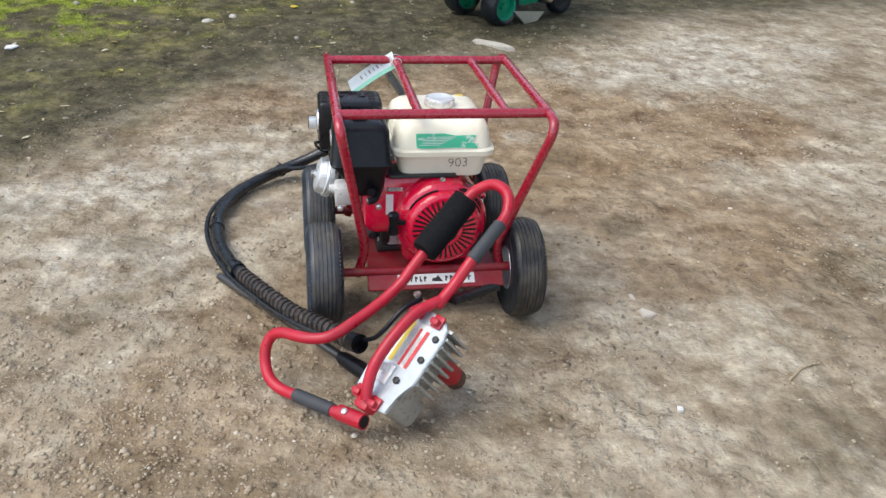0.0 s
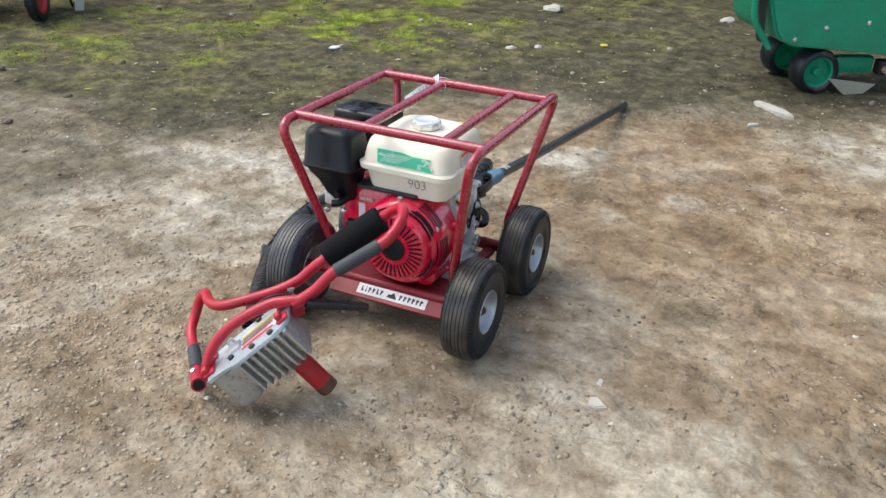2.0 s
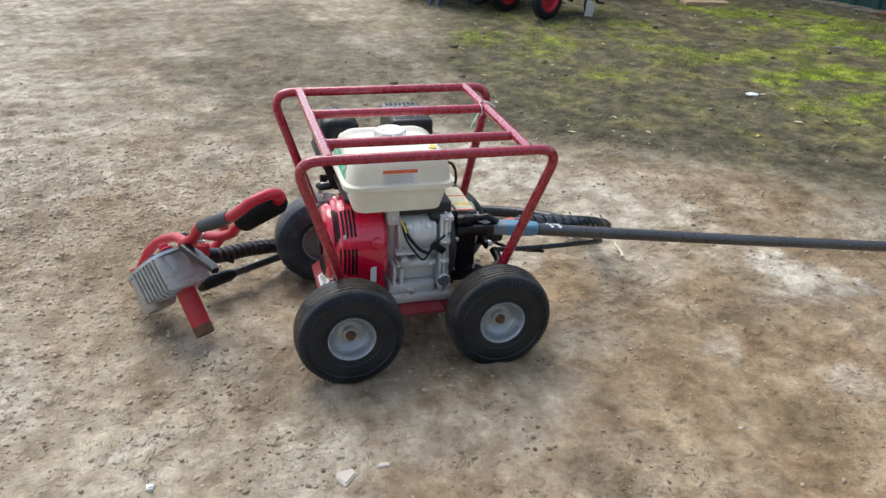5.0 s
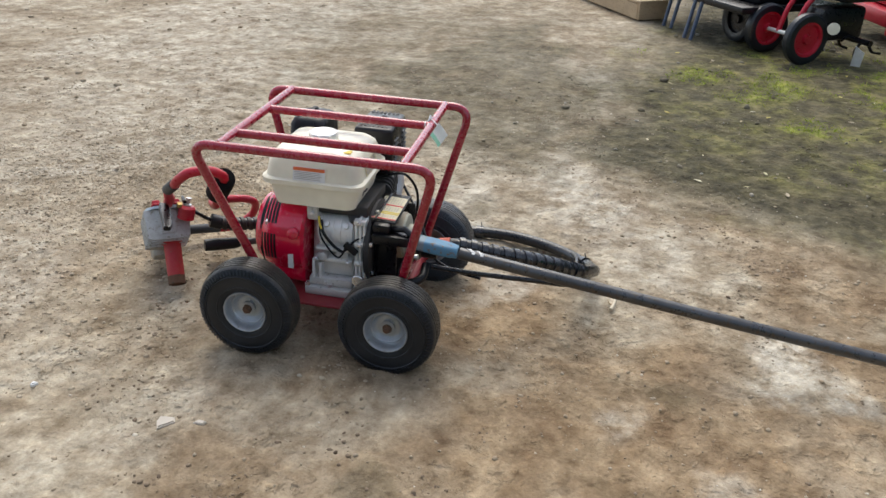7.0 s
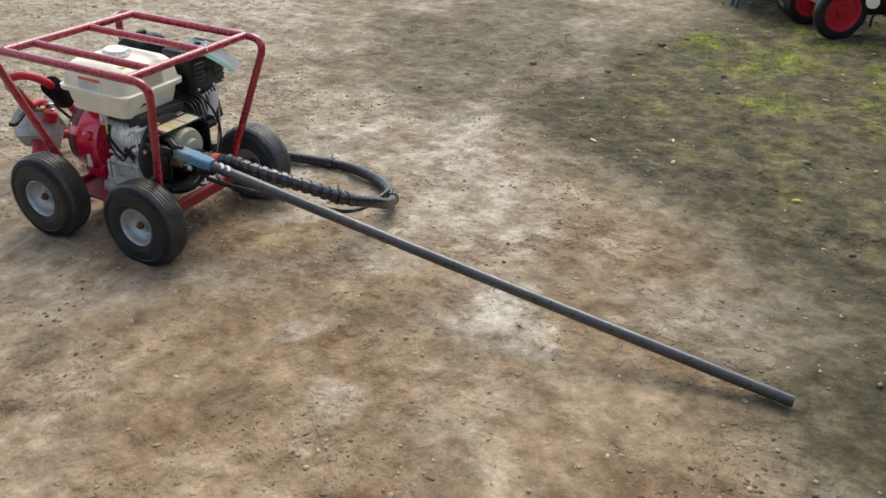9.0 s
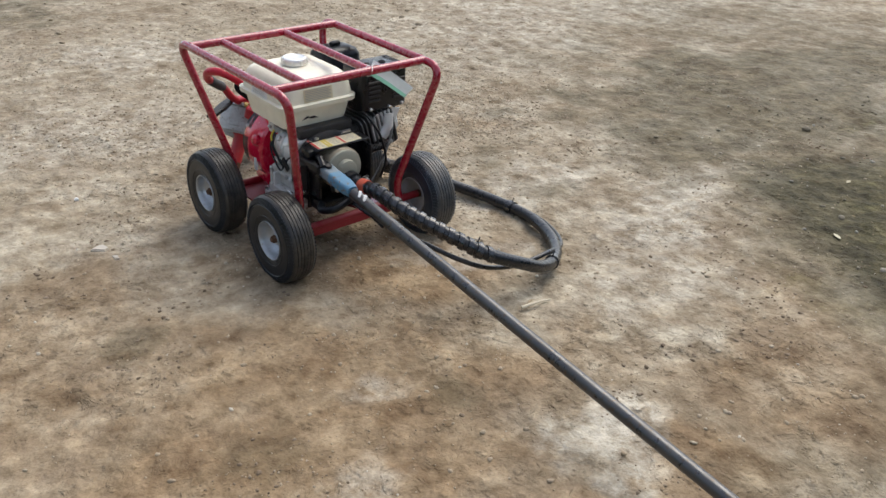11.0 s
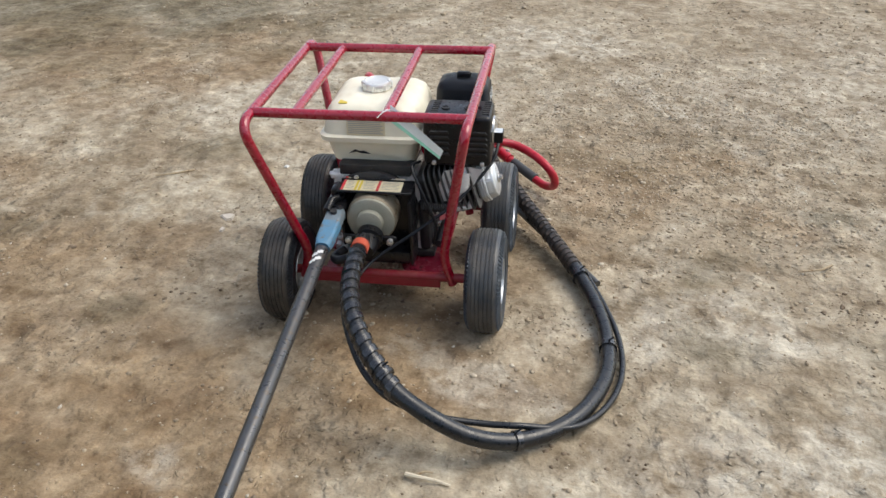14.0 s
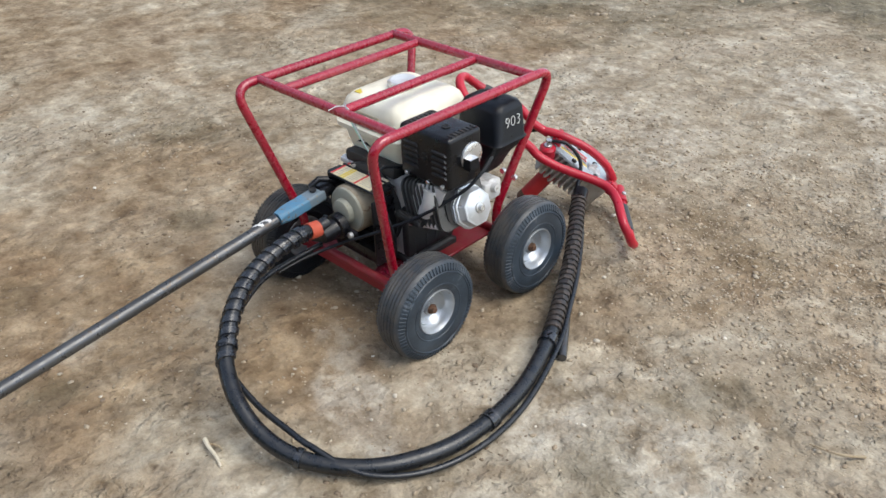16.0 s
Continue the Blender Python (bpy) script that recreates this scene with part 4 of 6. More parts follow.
bmesh.ops.bevel(bm, geom=[e for e in bm.edges if e.calc_length() > 0.012], offset=0.004, segments=2, affect="EDGES")
cover = part("rocker_cover", bm, SATIN, unit, "satin silver eight-sided rocker cover")
part("cover_bolt", lathe(bmesh.new(), [(0.288, 0.015), (0.293, 0.014), (0.294, 0.009), (0.302, 0.008), (0.302, 0.0)], ROCK, 12), BRIGHT, cover)
bm = box(bmesh.new(), (0.10, -0.085, 0.045), (0.225, 0.080, 0.062), CYL, 0.008)
plate_at = axes((-0.170, 0.088, 0.306), (-1, 0, 0.0), (0, 0, 1))
prism(bm, [(0.0, 0.0), (0.045, 0.012), (0.080, 0.048), (0.104, 0.098), (0.070, 0.104), (0.004, 0.090), (-0.012, 0.050)], -0.006, plate_at, 0.0)
tin = part("cylinder_shroud", bm, CAST, unit, "bent aluminium cylinder shroud")
for x, y, w, a in ((0.054, 0.075, 0.020, 24), (0.030, 0.030, 0.016, 30)):
    slot = plate_at @ Matrix.Translation((x, y, 0.0005)) @ Matrix.Rotation(radians(a), 4, "Z")
    part("shroud_slot", box(bmesh.new(), (-w, -0.006, 0), (w, 0.006, 0.007), slot, 0.003), BLACK, tin, "dark slot")
bm = tube(bmesh.new(), catmull([(-0.20, 0.085, 0.32), (-0.22, 0.088, 0.355), (-0.225, 0.082, 0.395)], 6), 0.021, 14)
part("exhaust_stub", bm, CAST, unit)
bm = lathe(bmesh.new(), [(0.0, 0.022), (0.03, 0.022), (0.032, 0.014), (0.05, 0.012)], axes((-0.225, -0.108, 0.335), (-1, 0, 0.1), (0, 1, 0)), 16)
box(bm, (-0.26, -0.14, 0.30), (-0.19, -0.075, 0.355), bevel=0.008)
part("carburettor", bm, GRIMY_CAST, unit, "grey cast carburettor")

# fuel tank
TX, TY = 0.0225, -0.062
bm = loft(bmesh.new(), [(0.3910, TX, TY, 0.095, 0.0951, 0.03), (0.3990, TX, TY, 0.112, 0.1139, 0.03), (0.4310, TX, TY, 0.119, 0.1223, 0.032), (0.4630, TX, TY, 0.124, 0.1275, 0.032), (0.4650, TX, TY, 0.137, 0.1432, 0.035), (0.4780, TX, TY, 0.138, 0.1442, 0.035), (0.4820, TX, TY, 0.130, 0.1348, 0.035),
                         (0.5190, TX, TY, 0.124, 0.1285, 0.036), (0.5390, TX, TY, 0.117, 0.1212, 0.037), (0.5510, TX, TY, 0.104, 0.1076, 0.036), (0.5570, TX, TY, 0.085, 0.0867, 0.034), (0.5595, TX, TY, 0.06, 0.0596, 0.03)], n=8)
tank = part("fuel_tank", bm, CREAM, unit, "stained cream fuel tank")
bm = lathe(bmesh.new(), [(0.566, 0.030), (0.572, 0.030), (0.573, 0.038), (0.576, 0.0395), (0.589, 0.0395), (0.593, 0.037), (0.5945, 0.031), (0.5925, 0.028), (0.5925, 0.0)], axes((0.026, -0.066, -0.012), (0, 0, 1), (1, 0, 0)), 40)
cap = part("fuel_cap", bm, CAP_METAL, tank, "shiny steel fuel cap")
for k in range(8):
    a = 2 * math.pi * k / 8
    lobe = lathe(bmesh.new(), [(0.575, 0.006), (0.590, 0.006)], Matrix.Translation((0.026 + 0.037 * math.cos(a), -0.066 + 0.037 * math.sin(a), -0.012)) @ axes((0, 0, 0), (0, 0, 1), (1, 0, 0)), 8)
    part("grip_lobe", lobe, CAP_METAL, tank)


def on_face(x, y, z, right, up):
    return axes((x, y, z), right, up)


FRONT = on_face(0.03, TY - 0.1333, 0.503, (1, 0, 0), (0, 0.14, 1))
bm = prism(bmesh.new(), [(-0.082, -0.016), (-0.06, -0.018), (0.02, -0.016), (0.078, -0.018), (0.082, -0.006), (0.062, -0.004), (0.071, 0.008), (0.074, 0.017), (0.02, 0.016), (-0.01, 0.022), (-0.084, 0.022)], 0.0012, FRONT)
tape = part("green_sticker", bm, GREEN_TAPE, tank, "torn green sticker")
bm = bmesh.new()
for k in range(6):
    box(bm, (-0.075 + 0.004 * k, -0.009 + 0.0042 * k, 0.0011), (-0.02 + 0.008 * k, -0.0078 + 0.0042 * k, 0.0016), FRONT)
tagged(part("sticker_lines", bm, WHITE, tank, "pale worn lines", 0), kind="stuff")
part("tank_number", lettering(bmesh.new(), "903", 0.038, on_face(0.062, TY - 0.1252, 0.440, (1, 0, 0.03), (0, -0.10, 1))), INK, tank, "handwritten number in black marker", 0)
SIDE = on_face(TX + 0.1300, -0.066, 0.499, (0, 1, 0), (-0.15, 0, 1))
part("side_label", box(bmesh.new(), (-0.045, -0.018, 0.0), (0.045, 0.020, 0.001), SIDE), WHITE, tank, "small warning label")
part("side_label_band", box(bmesh.new(), (-0.044, 0.010, 0.001), (0.044, 0.019, 0.0016), SIDE), LABEL_ORANGE, tank, "orange label band")
bm = bmesh.new()
for k in range(5):
    box(bm, (-0.040, 0.005 - 0.0045 * k, 0.001), (0.030 + 0.003 * (k % 3), 0.0066 - 0.0045 * k, 0.0015), SIDE)
tagged(part("side_label_print", bm, LABEL_TEXT, tank, "lines of small print", 0), kind="stuff")
REAR = on_face(0.02, TY + 0.1333, 0.501, (-1, 0, 0), (0, -0.14, 1))
part("rear_label", box(bmesh.new(), (-0.062, -0.018, 0), (0.040, 0.022, 0.001), REAR), CREAM_LABEL, tank, "faded white warning label")
bm = bmesh.new()
for k in range(7):
    box(bm, (-0.058, 0.017 - 0.005 * k, 0.001), (0.034 - 0.006 * (k % 2), 0.0192 - 0.005 * k, 0.0015), REAR)
tagged(part("rear_label_print", bm, LABEL_TEXT, tank, "lines of small print", 0), kind="stuff")
bm = prism(bmesh.new(), [(-0.03, -0.006), (-0.008, -0.001), (0.002, -0.005), (0.03, -0.006), (0.012, 0.003), (0.0, 0.001), (-0.012, 0.006), (-0.02, 0.0)], 0.0008, on_face(0.055, TY + 0.1238, 0.431, (-1, 0, 0), (0, 0.06, 1)))
part("scuff_mark", bm, INK, tank, "dark scuffed sticker remains", 0)
part("top_label", box(bmesh.new(), (0.085, 0.016, 0.5535), (0.108, 0.036, 0.5560)), YELLOW, tank, "tiny yellow label")

# air cleaner
AX, AY = -0.1960, -0.170
bm = loft(bmesh.new(), [(0.445, AX, AY, 0.076, 0.060, 0.02), (0.452, AX, AY, 0.080, 0.063, 0.02), (0.460, AX, AY, 0.076, 0.058, 0.02), (0.536, AX, AY, 0.072, 0.055, 0.024), (0.551, AX, AY, 0.064, 0.048, 0.026), (0.558, AX, AY, 0.048, 0.034, 0.024), (0.559, AX, AY, 0.03, 0.02, 0.015)], n=8)
cleaner = part("air_cleaner", bm, BLACK, unit, "matt black plastic air cleaner")
bm = loft(bmesh.new(), [(0.350, AX + 0.022, AY + 0.014, 0.034, 0.030, 0.015), (0.366, AX + 0.018, AY + 0.012, 0.044, 0.038, 0.018), (0.405, AX + 0.010, AY + 0.007, 0.055, 0.046, 0.02), (0.428, AX + 0.003, AY + 0.002, 0.066, 0.053, 0.02), (0.446, AX, AY, 0.072, 0.057, 0.02)])
part("cleaner_base", bm, BLACK, cleaner)
part("wing_knob", loft(bmesh.new(), [(0.561, AX, AY, 0.020, 0.010, 0.008), (0.570, AX, AY, 0.020, 0.009, 0.008), (0.573, AX, AY, 0.016, 0.006, 0.006)]), BLACK, cleaner)
part("cleaner_number", lettering(bmesh.new(), "903", 0.042, on_face(AX - 0.0752, AY + 0.000, 0.508, (0, -1, 0), (0.05, 0, 1))), CHALK, cleaner, "handwritten number in white marker", 0)
bm = tube(bmesh.new(), catmull([(-0.15, -0.19, 0.36), (-0.162, -0.215, 0.352), (-0.18, -0.222, 0.35)], 5), 0.010, 12)
lathe(bm, [(0, 0.011), (0.02, 0.011)], axes((-0.17, -0.20, 0.375), (0, -1, 0), (1, 0, 0)), 12)
part("choke_lever", bm, BLACK, cleaner)
for p in ((-0.175, -0.213, 0.352), (-0.15, -0.207, 0.33), (-0.20, -0.21, 0.325), (-0.25, -0.20, 0.325)):
    part("fastener", lathe(bmesh.new(), [(0, 0.008), (0.010, 0.008), (0.012, 0.005)], axes(p, (0, -1, 0), (1, 0, 0)), 8), BRIGHT, cleaner)

# muffler guard
bm = box(bmesh.new(), (-0.296, -0.018, 0.412), (-0.122, 0.100, 0.552), bevel=0.012, seg=3)
guard = part("muffler", bm, BLACK_METAL, unit, "black steel muffler guard with louvres")
guard.location.y -= 0.007
for col in (-0.262, -0.165):
    for k in range(5):
        z = 0.452 + 0.015 * k
        part("louvre", prism(bmesh.new(), [(-0.026, -0.005), (0.026, -0.005), (0.022, 0.002), (-0.022, 0.002)], 0.006, axes((col, 0.099, z), (-1, 0, 0), (0, 0.4, 1))), DARK_CAST, guard, "", 0)
for k in range(7):
    for x0 in (-0.290, -0.158):
        part("top_slot", box(bmesh.new(), (x0, -0.004 + 0.013 * k, 0.549), (x0 + 0.018, 0.002 + 0.013 * k, 0.5535)), DARK_CAST, guard, "", 0)
for x in (-0.235, -0.175):
    part("vent_hole", lathe(bmesh.new(), [(0.550, 0.011), (0.555, 0.011), (0.5555, 0.008), (0.553, 0.007), (0.553, 0)], axes((x, 0.045, 0), (0, 0, 1), (1, 0, 0)), 20), DARK_CAST, guard)
part("centre_dimple", lathe(bmesh.new(), [(0, 0.016), (0.003, 0.015), (0.003, 0.006), (0.007, 0.005)], axes((-0.212, 0.099, 0.480), (0, 1, 0), (1, 0, 0)), 20), BLACK_METAL, guard)
disc = part("exhaust_outlet", lathe(bmesh.new(), [(0, 0.036), (0.004, 0.035), (0.007, 0.030), (0.007, 0)], axes((-0.296, 0.022, 0.487), (-1, 0, 0), (0, 1, 0)), 32), BRIGHT, guard, "pale round exhaust plate")
part("outlet_pipe", box(bmesh.new(), (-0.322, 0.022, 0.464), (-0.300, 0.054, 0.492), bevel=0.003), SATIN, guard, "pale square exhaust outlet")
part("outlet_bore", box(bmesh.new(), (-0.3232, 0.0240, 0.4655), (-0.3205, 0.0530, 0.4905)), BLACK, guard, "dark outlet bore", 0)
part("outlet_dark_side", box(bmesh.new(), (-0.3225, 0.0535, 0.4635), (-0.300, 0.0552, 0.4925)), BLACK, guard, "dark outlet side", 0)
for p in ((-0.275, 0.1, 0.424), (-0.225, 0.1, 0.421), (-0.15, 0.1, 0.424)):
    part("guard_bolt", lathe(bmesh.new(), [(0, 0.006), (0.006, 0.006), (0.008, 0.004)], axes(p, (0, 1, 0), (1, 0, 0)), 8), BRIGHT, guard)
part("fuel_line", tube(bmesh.new(), catmull([(-0.11, 0.085, 0.42), (-0.10, 0.14, 0.43), (-0.13, 0.17, 0.37), (-0.16, 0.165, 0.28), (-0.15, 0.15, 0.21)], 8), 0.004, 8), BLACK, unit, "thin black cable")
part("control_cable", tube(bmesh.new(), catmull([(-0.298, -0.06, 0.455), (-0.306, -0.01, 0.432), (-0.288, 0.04, 0.393), (-0.213, 0.12, 0.329), (-0.115, 0.19, 0.272), (-0.015, 0.25, 0.219), (0.02, 0.32, 0.20), (0.03, 0.40, 0.19)], 8), 0.0045, 8), BLACK, unit, "thin black cable")
part("spring", tube(bmesh.new(), [Vector((-0.205 + 0.09 * k / 120, 0.105 + 0.0, 0.295)) + 0.011 * Vector((0, math.cos(k * 0.8), math.sin(k * 0.8))) for k in range(120)], 0.0025, 5), DARK_CAST, unit)

# clutch housing, guard plate, coupling
bm = lathe(bmesh.new(), [(0.100, 0.062), (0.102, 0.067), (0.168, 0.067), (0.172, 0.064)], axes((0.010, 0, 0.288), (0, 1, 0), (0, 0, 1)), 40)
bell = part("clutch_housing", bm, BELL_SIDE, unit, "tan and grey round clutch housing")
part("housing_face", lathe(bmesh.new(), [(0.171, 0.064), (0.178, 0.062), (0.181, 0.056), (0.181, 0.036), (0.196, 0.034), (0.198, 0.030), (0.198, 0)], axes((0.010, 0, 0.288), (0, 1, 0), (0, 0, 1)), 40), BELL, bell)
bm = lathe(bmesh.new(), [(0.194, 0.024), (0.20, 0.036), (0.222, 0.036), (0.226, 0.028), (0.256, 0.026), (0.270, 0.022)], axes((0.008, 0, 0.276), (0, 1, -0.10), (0, 0, 1)), 24)
for sx in (-1, 1):
    box(bm, (0.008 + sx * 0.05 - 0.022, 0.198, 0.236), (0.008 + sx * 0.05 + 0.022, 0.212, 0.262), bevel=0.008)
coupling = part("coupling", bm, BLACK_METAL, unit, "black hose coupling")
for sx in (-1, 1):
    part("coupling_bolt", lathe(bmesh.new(), [(0, 0.009), (0.010, 0.009), (0.012, 0.006)], axes((0.008 + sx * 0.055, 0.211, 0.249), (0, 1, 0), (0, 0, 1)), 10), BRIGHT, coupling)
bm = box(bmesh.new(), (-0.098, 0.100, 0.150), (0.100, 0.108, 0.372), bevel=0.004)
box(bm, (-0.098, 0.100, 0.150), (-0.090, 0.175, 0.345), bevel=0.003)
box(bm, (0.086, 0.100, 0.20), (0.094, 0.165, 0.345), bevel=0.003)
box(bm, (-0.098, 0.092, 0.359), (0.100, 0.162, 0.365), bevel=0.002, seg=1)
box(bm, (-0.09, 0.10, 0.150), (0.09, 0.17, 0.19), bevel=0.01)
plate = part("guard_bracket", bm, BLACK_METAL, unit, "black steel guard bracket")
LAB = on_face(0.010, 0.124, 0.3665, (-1, 0, 0), (0, -1, 0.05))
part("warning_plate", box(bmesh.new(), (-0.080, -0.034, 0), (0.080, 0.034, 0.0015), LAB), CREAM_LABEL, plate, "cream warning plate with red and yellow bands")
for x, w, mat in ((-0.080, 0.007, LABEL_RED), (-0.044, 0.006, YELLOW), (-0.034, 0.006, YELLOW), (0.014, 0.007, LABEL_RED)):
    part("plate_band", box(bmesh.new(), (x, -0.034, 0.0015), (x + w, 0.034, 0.0021), LAB), mat, plate)
bm = bmesh.new()
for x0, x1 in ((-0.068, -0.048), (-0.022, 0.010), (0.026, 0.074)):
    for k in range(8):
        box(bm, (x0, 0.028 - 0.0075 * k, 0.0015), (x1 - 0.003 * (k % 3), 0.030 - 0.0075 * k, 0.0019), LAB)
tagged(part("plate_print", bm, LABEL_TEXT, plate, "lines of small print", 0), kind="stuff")
bm = box(bmesh.new(), (0.075, 0.10, 0.305), (0.128, 0.205, 0.335), bevel=0.006)
box(bm, (0.085, 0.10, 0.335), (0.12, 0.15, 0.362), bevel=0.008)
tube(bm, [(0.09, 0.145, 0.34), (0.105, 0.19, 0.352), (0.112, 0.215, 0.336)], 0.009, 10)
part("hitch_bracket", bm, BLACK_METAL, unit, "black steel hitch bracket")
part("oil_tube", tube(bmesh.new(), catmull([(0.09, 0.17, 0.19), (0.11, 0.20, 0.185), (0.09, 0.24, 0.20), (0.04, 0.24, 0.215)], 6), 0.012, 10), BLACK, unit)


# ---- tow bar ----
bar = thing("tow_bar", (0.112, 2.10, 0), "dark steel tow pole with a worn blue clevis", "tow bar", frame_of=LEVEL)
P0, P1 = Vector((0.0894, 0.345, 0.287)), Vector((0.0278, 2.093, 0.0175))
way = (P1 - P0).normalized()
rs, path = [], []
for k in range(25):
    path.append(P0.lerp(P1, k / 24) + Vector((0, 0, -0.004 * math.sin(math.pi * k / 24))))
    rs.append(0.0168)
part("pole", tube(bmesh.new(), path, rs, 16), POLE, bar, "dark grey steel tube")
CLEV = axes(P0 - way * 0.074 + Vector((0, 0, 0.002)), way, (1, 0, 0))
TONGUE = CLEV @ axes((0, 0, 0), (0, 1, 0), (0, 0, 1))
bm = loft(bmesh.new(), [(-0.078, 0, 0, 0.0205, 0.014, 0.006), (-0.074, 0, 0, 0.0225, 0.016, 0.007), (-0.022, 0, 0, 0.0225, 0.0163, 0.008)], TONGUE)
part("tongue", bm, TONGUE_STEEL, bar, "bare worn steel tongue")
bm = loft(bmesh.new(), [(-0.024, 0, 0, 0.0228, 0.0166, 0.008), (0.03, 0, 0, 0.0228, 0.0168, 0.008), (0.050, 0, 0, 0.021, 0.0172, 0.010), (0.070, 0, 0, 0.0185, 0.0178, 0.017)], TONGUE)
part("clevis", bm, BLUE, bar, "chipped blue clevis sleeve")
part("clevis_pin", lathe(bmesh.new(), [(-0.024, 0.009), (0.022, 0.009), (0.024, 0.006)], CLEV @ axes((-0.055, 0, 0), (0, 0, 1), (1, 0, 0)), 14), DARK_CAST, bar)
bm = bmesh.new()
for k in range(8):
    a = 0.5 + 0.33 * (k % 4)
    m = axes(P0 + way * (0.022 + 0.012 * (k // 2) + 0.004 * (k % 2)), way, (1, 0, 0)) @ Matrix.Rotation(a - 0.95, 4, "X")
    box(bm, (-0.0035, -0.004, -0.0178), (0.0055, 0.004, -0.0166), m)
tagged(part("chalk_marks", bm, WHITE, bar, "worn pale paint marks", 0), kind="stuff")


# ---- drill head with its handle ----
head = thing("earth_drill", (-0.14, -0.70, 0), "red tube drill handle on a finned gearbox leaning on the dirt", "drill", frame_of=DRILL)
tr, br, bl = Vector((-0.033, -0.673, 0.250)), Vector((-0.174, -0.794, 0.100)), Vector((-0.242, -0.700, 0.104))
HC = (tr + bl) / 2
HEAD = axes(HC, tr - br, bl - br)      # x up the plate, y across, z out of the plate
bm = prism(bmesh.new(), [(-0.137, -0.020), (-0.130, -0.054), (-0.088, -0.056), (-0.070, -0.062), (-0.045, -0.077), (0.070, -0.077), (0.098, -0.070), (0.116, -0.050), (0.121, 0.0), (0.116, 0.036), (0.098, 0.055), (0.050, 0.060), (-0.060, 0.066), (-0.106, 0.060), (-0.126, 0.042)], 0.009, HEAD @ Matrix.Translation((0, 0, -0.009)), 0.002)
cap_plate = part("gearbox_plate", bm, PLATE_METAL, head, "scuffed silver cover plate")
bm = loft(bmesh.new(), [(-0.096, 0.015, -0.012, 0.078, 0.036, 0.03), (-0.085, 0.012, -0.012, 0.092, 0.044, 0.03), (-0.012, 0.004, -0.010, 0.106, 0.050, 0.03)], HEAD)
loft(bm, [(-0.118, -0.092, -0.012, 0.030, 0.036, 0.015), (-0.108, -0.092, -0.012, 0.036, 0.042, 0.018), (-0.011, -0.092, -0.004, 0.036, 0.050, 0.02)], HEAD)
body = part("gearbox", bm, FIN_CAST, head, "dusty cast aluminium gearbox")
for k in range(8):
    x = -0.040 + 0.0198 * k
    bm = loft(bmesh.new(), [(-0.114 + 0.003 * abs(k - 4), x, -0.012, 0.0028, 0.052, 0.002), (-0.10, x, -0.012, 0.0032, 0.064, 0.002), (-0.010, x, -0.010, 0.0038, 0.070, 0.002)], HEAD, 2)
    part("cooling_fin", bm, FIN_CAST, body)
DECAL = HEAD @ Matrix.Translation((0.030, -0.006, 0.0002))
part("gearbox_label", box(bmesh.new(), (-0.055, -0.030, 0), (0.055, 0.036, 0.0008), DECAL), WHITE, cap_plate, "white warning label with red and yellow bands")
for y, w, mat in ((0.020, 0.011, YELLOW), (-0.008, 0.008, LABEL_RED), (-0.030, 0.010, LABEL_RED)):
    part("label_band", box(bmesh.new(), (-0.054, y, 0.0008), (0.054 - 0.01 * (y < 0), y + w, 0.0014), DECAL), mat, cap_plate)
bm = bmesh.new()
for k in range(6):
    box(bm, (-0.050, 0.017 - 0.003 * k, 0.0008), (0.045 - 0.004 * (k % 3), 0.0182 - 0.003 * k, 0.0013), DECAL)
    box(bm, (-0.050, -0.010 - 0.003 * k, 0.0008), (0.030 - 0.006 * (k % 2), -0.0088 - 0.003 * k, 0.0013), DECAL)
tagged(part("label_print", bm, LABEL_TEXT, cap_plate, "lines of small print", 0), kind="stuff")
for x, y in ((0.066, -0.060), (0.010, -0.058), (-0.056, -0.032), (-0.060, 0.040), (0.108, -0.040), (-0.124, -0.018), (0.030, 0.048)):
    part("plate_bolt", lathe(bmesh.new(), [(0.0, 0.0085), (0.006, 0.0085), (0.0075, 0.006), (0.0075, 0)], HEAD @ Matrix.Translation((x, y, 0)) @ axes((0, 0, 0), (0, 0, 1), (1, 0, 0)), 6), DARK_CAST, cap_plate)
bm = lathe(bmesh.new(), [(0, 0.016), (0.010, 0.016), (0.012, 0.010), (0.022, 0.009)], HEAD @ Matrix.Translation((-0.045, 0.012, 0)) @ axes((0, 0, 0), (0, 0, 1), (1, 0, 0)), 6)
box(bm, (-0.078, -0.012, 0), (-0.030, 0.024, 0.007), HEAD, 0.002)
part("filler_plug", bm, CAST, cap_plate)
bm = lathe(bmesh.new(), [(0.098, 0.034), (0.108, 0.034), (0.110, 0.027), (0.228, 0.026)], HEAD @ axes((0.043, 0, 0), (0, 0, -1), (1, 0, 0)), 24)
shaft = part("output_shaft", bm, RED_SPOUT, head, "worn red output shaft")
part("shaft_end", lathe(bmesh.new(), [(0.214, 0.0268), (0.240, 0.0265), (0.242, 0.022), (0.234, 0.018), (0.234, 0)], HEAD @ axes((0.043, 0, 0), (0, 0, -1), (1, 0, 0)), 24), RUST, shaft, "rusty shaft end")

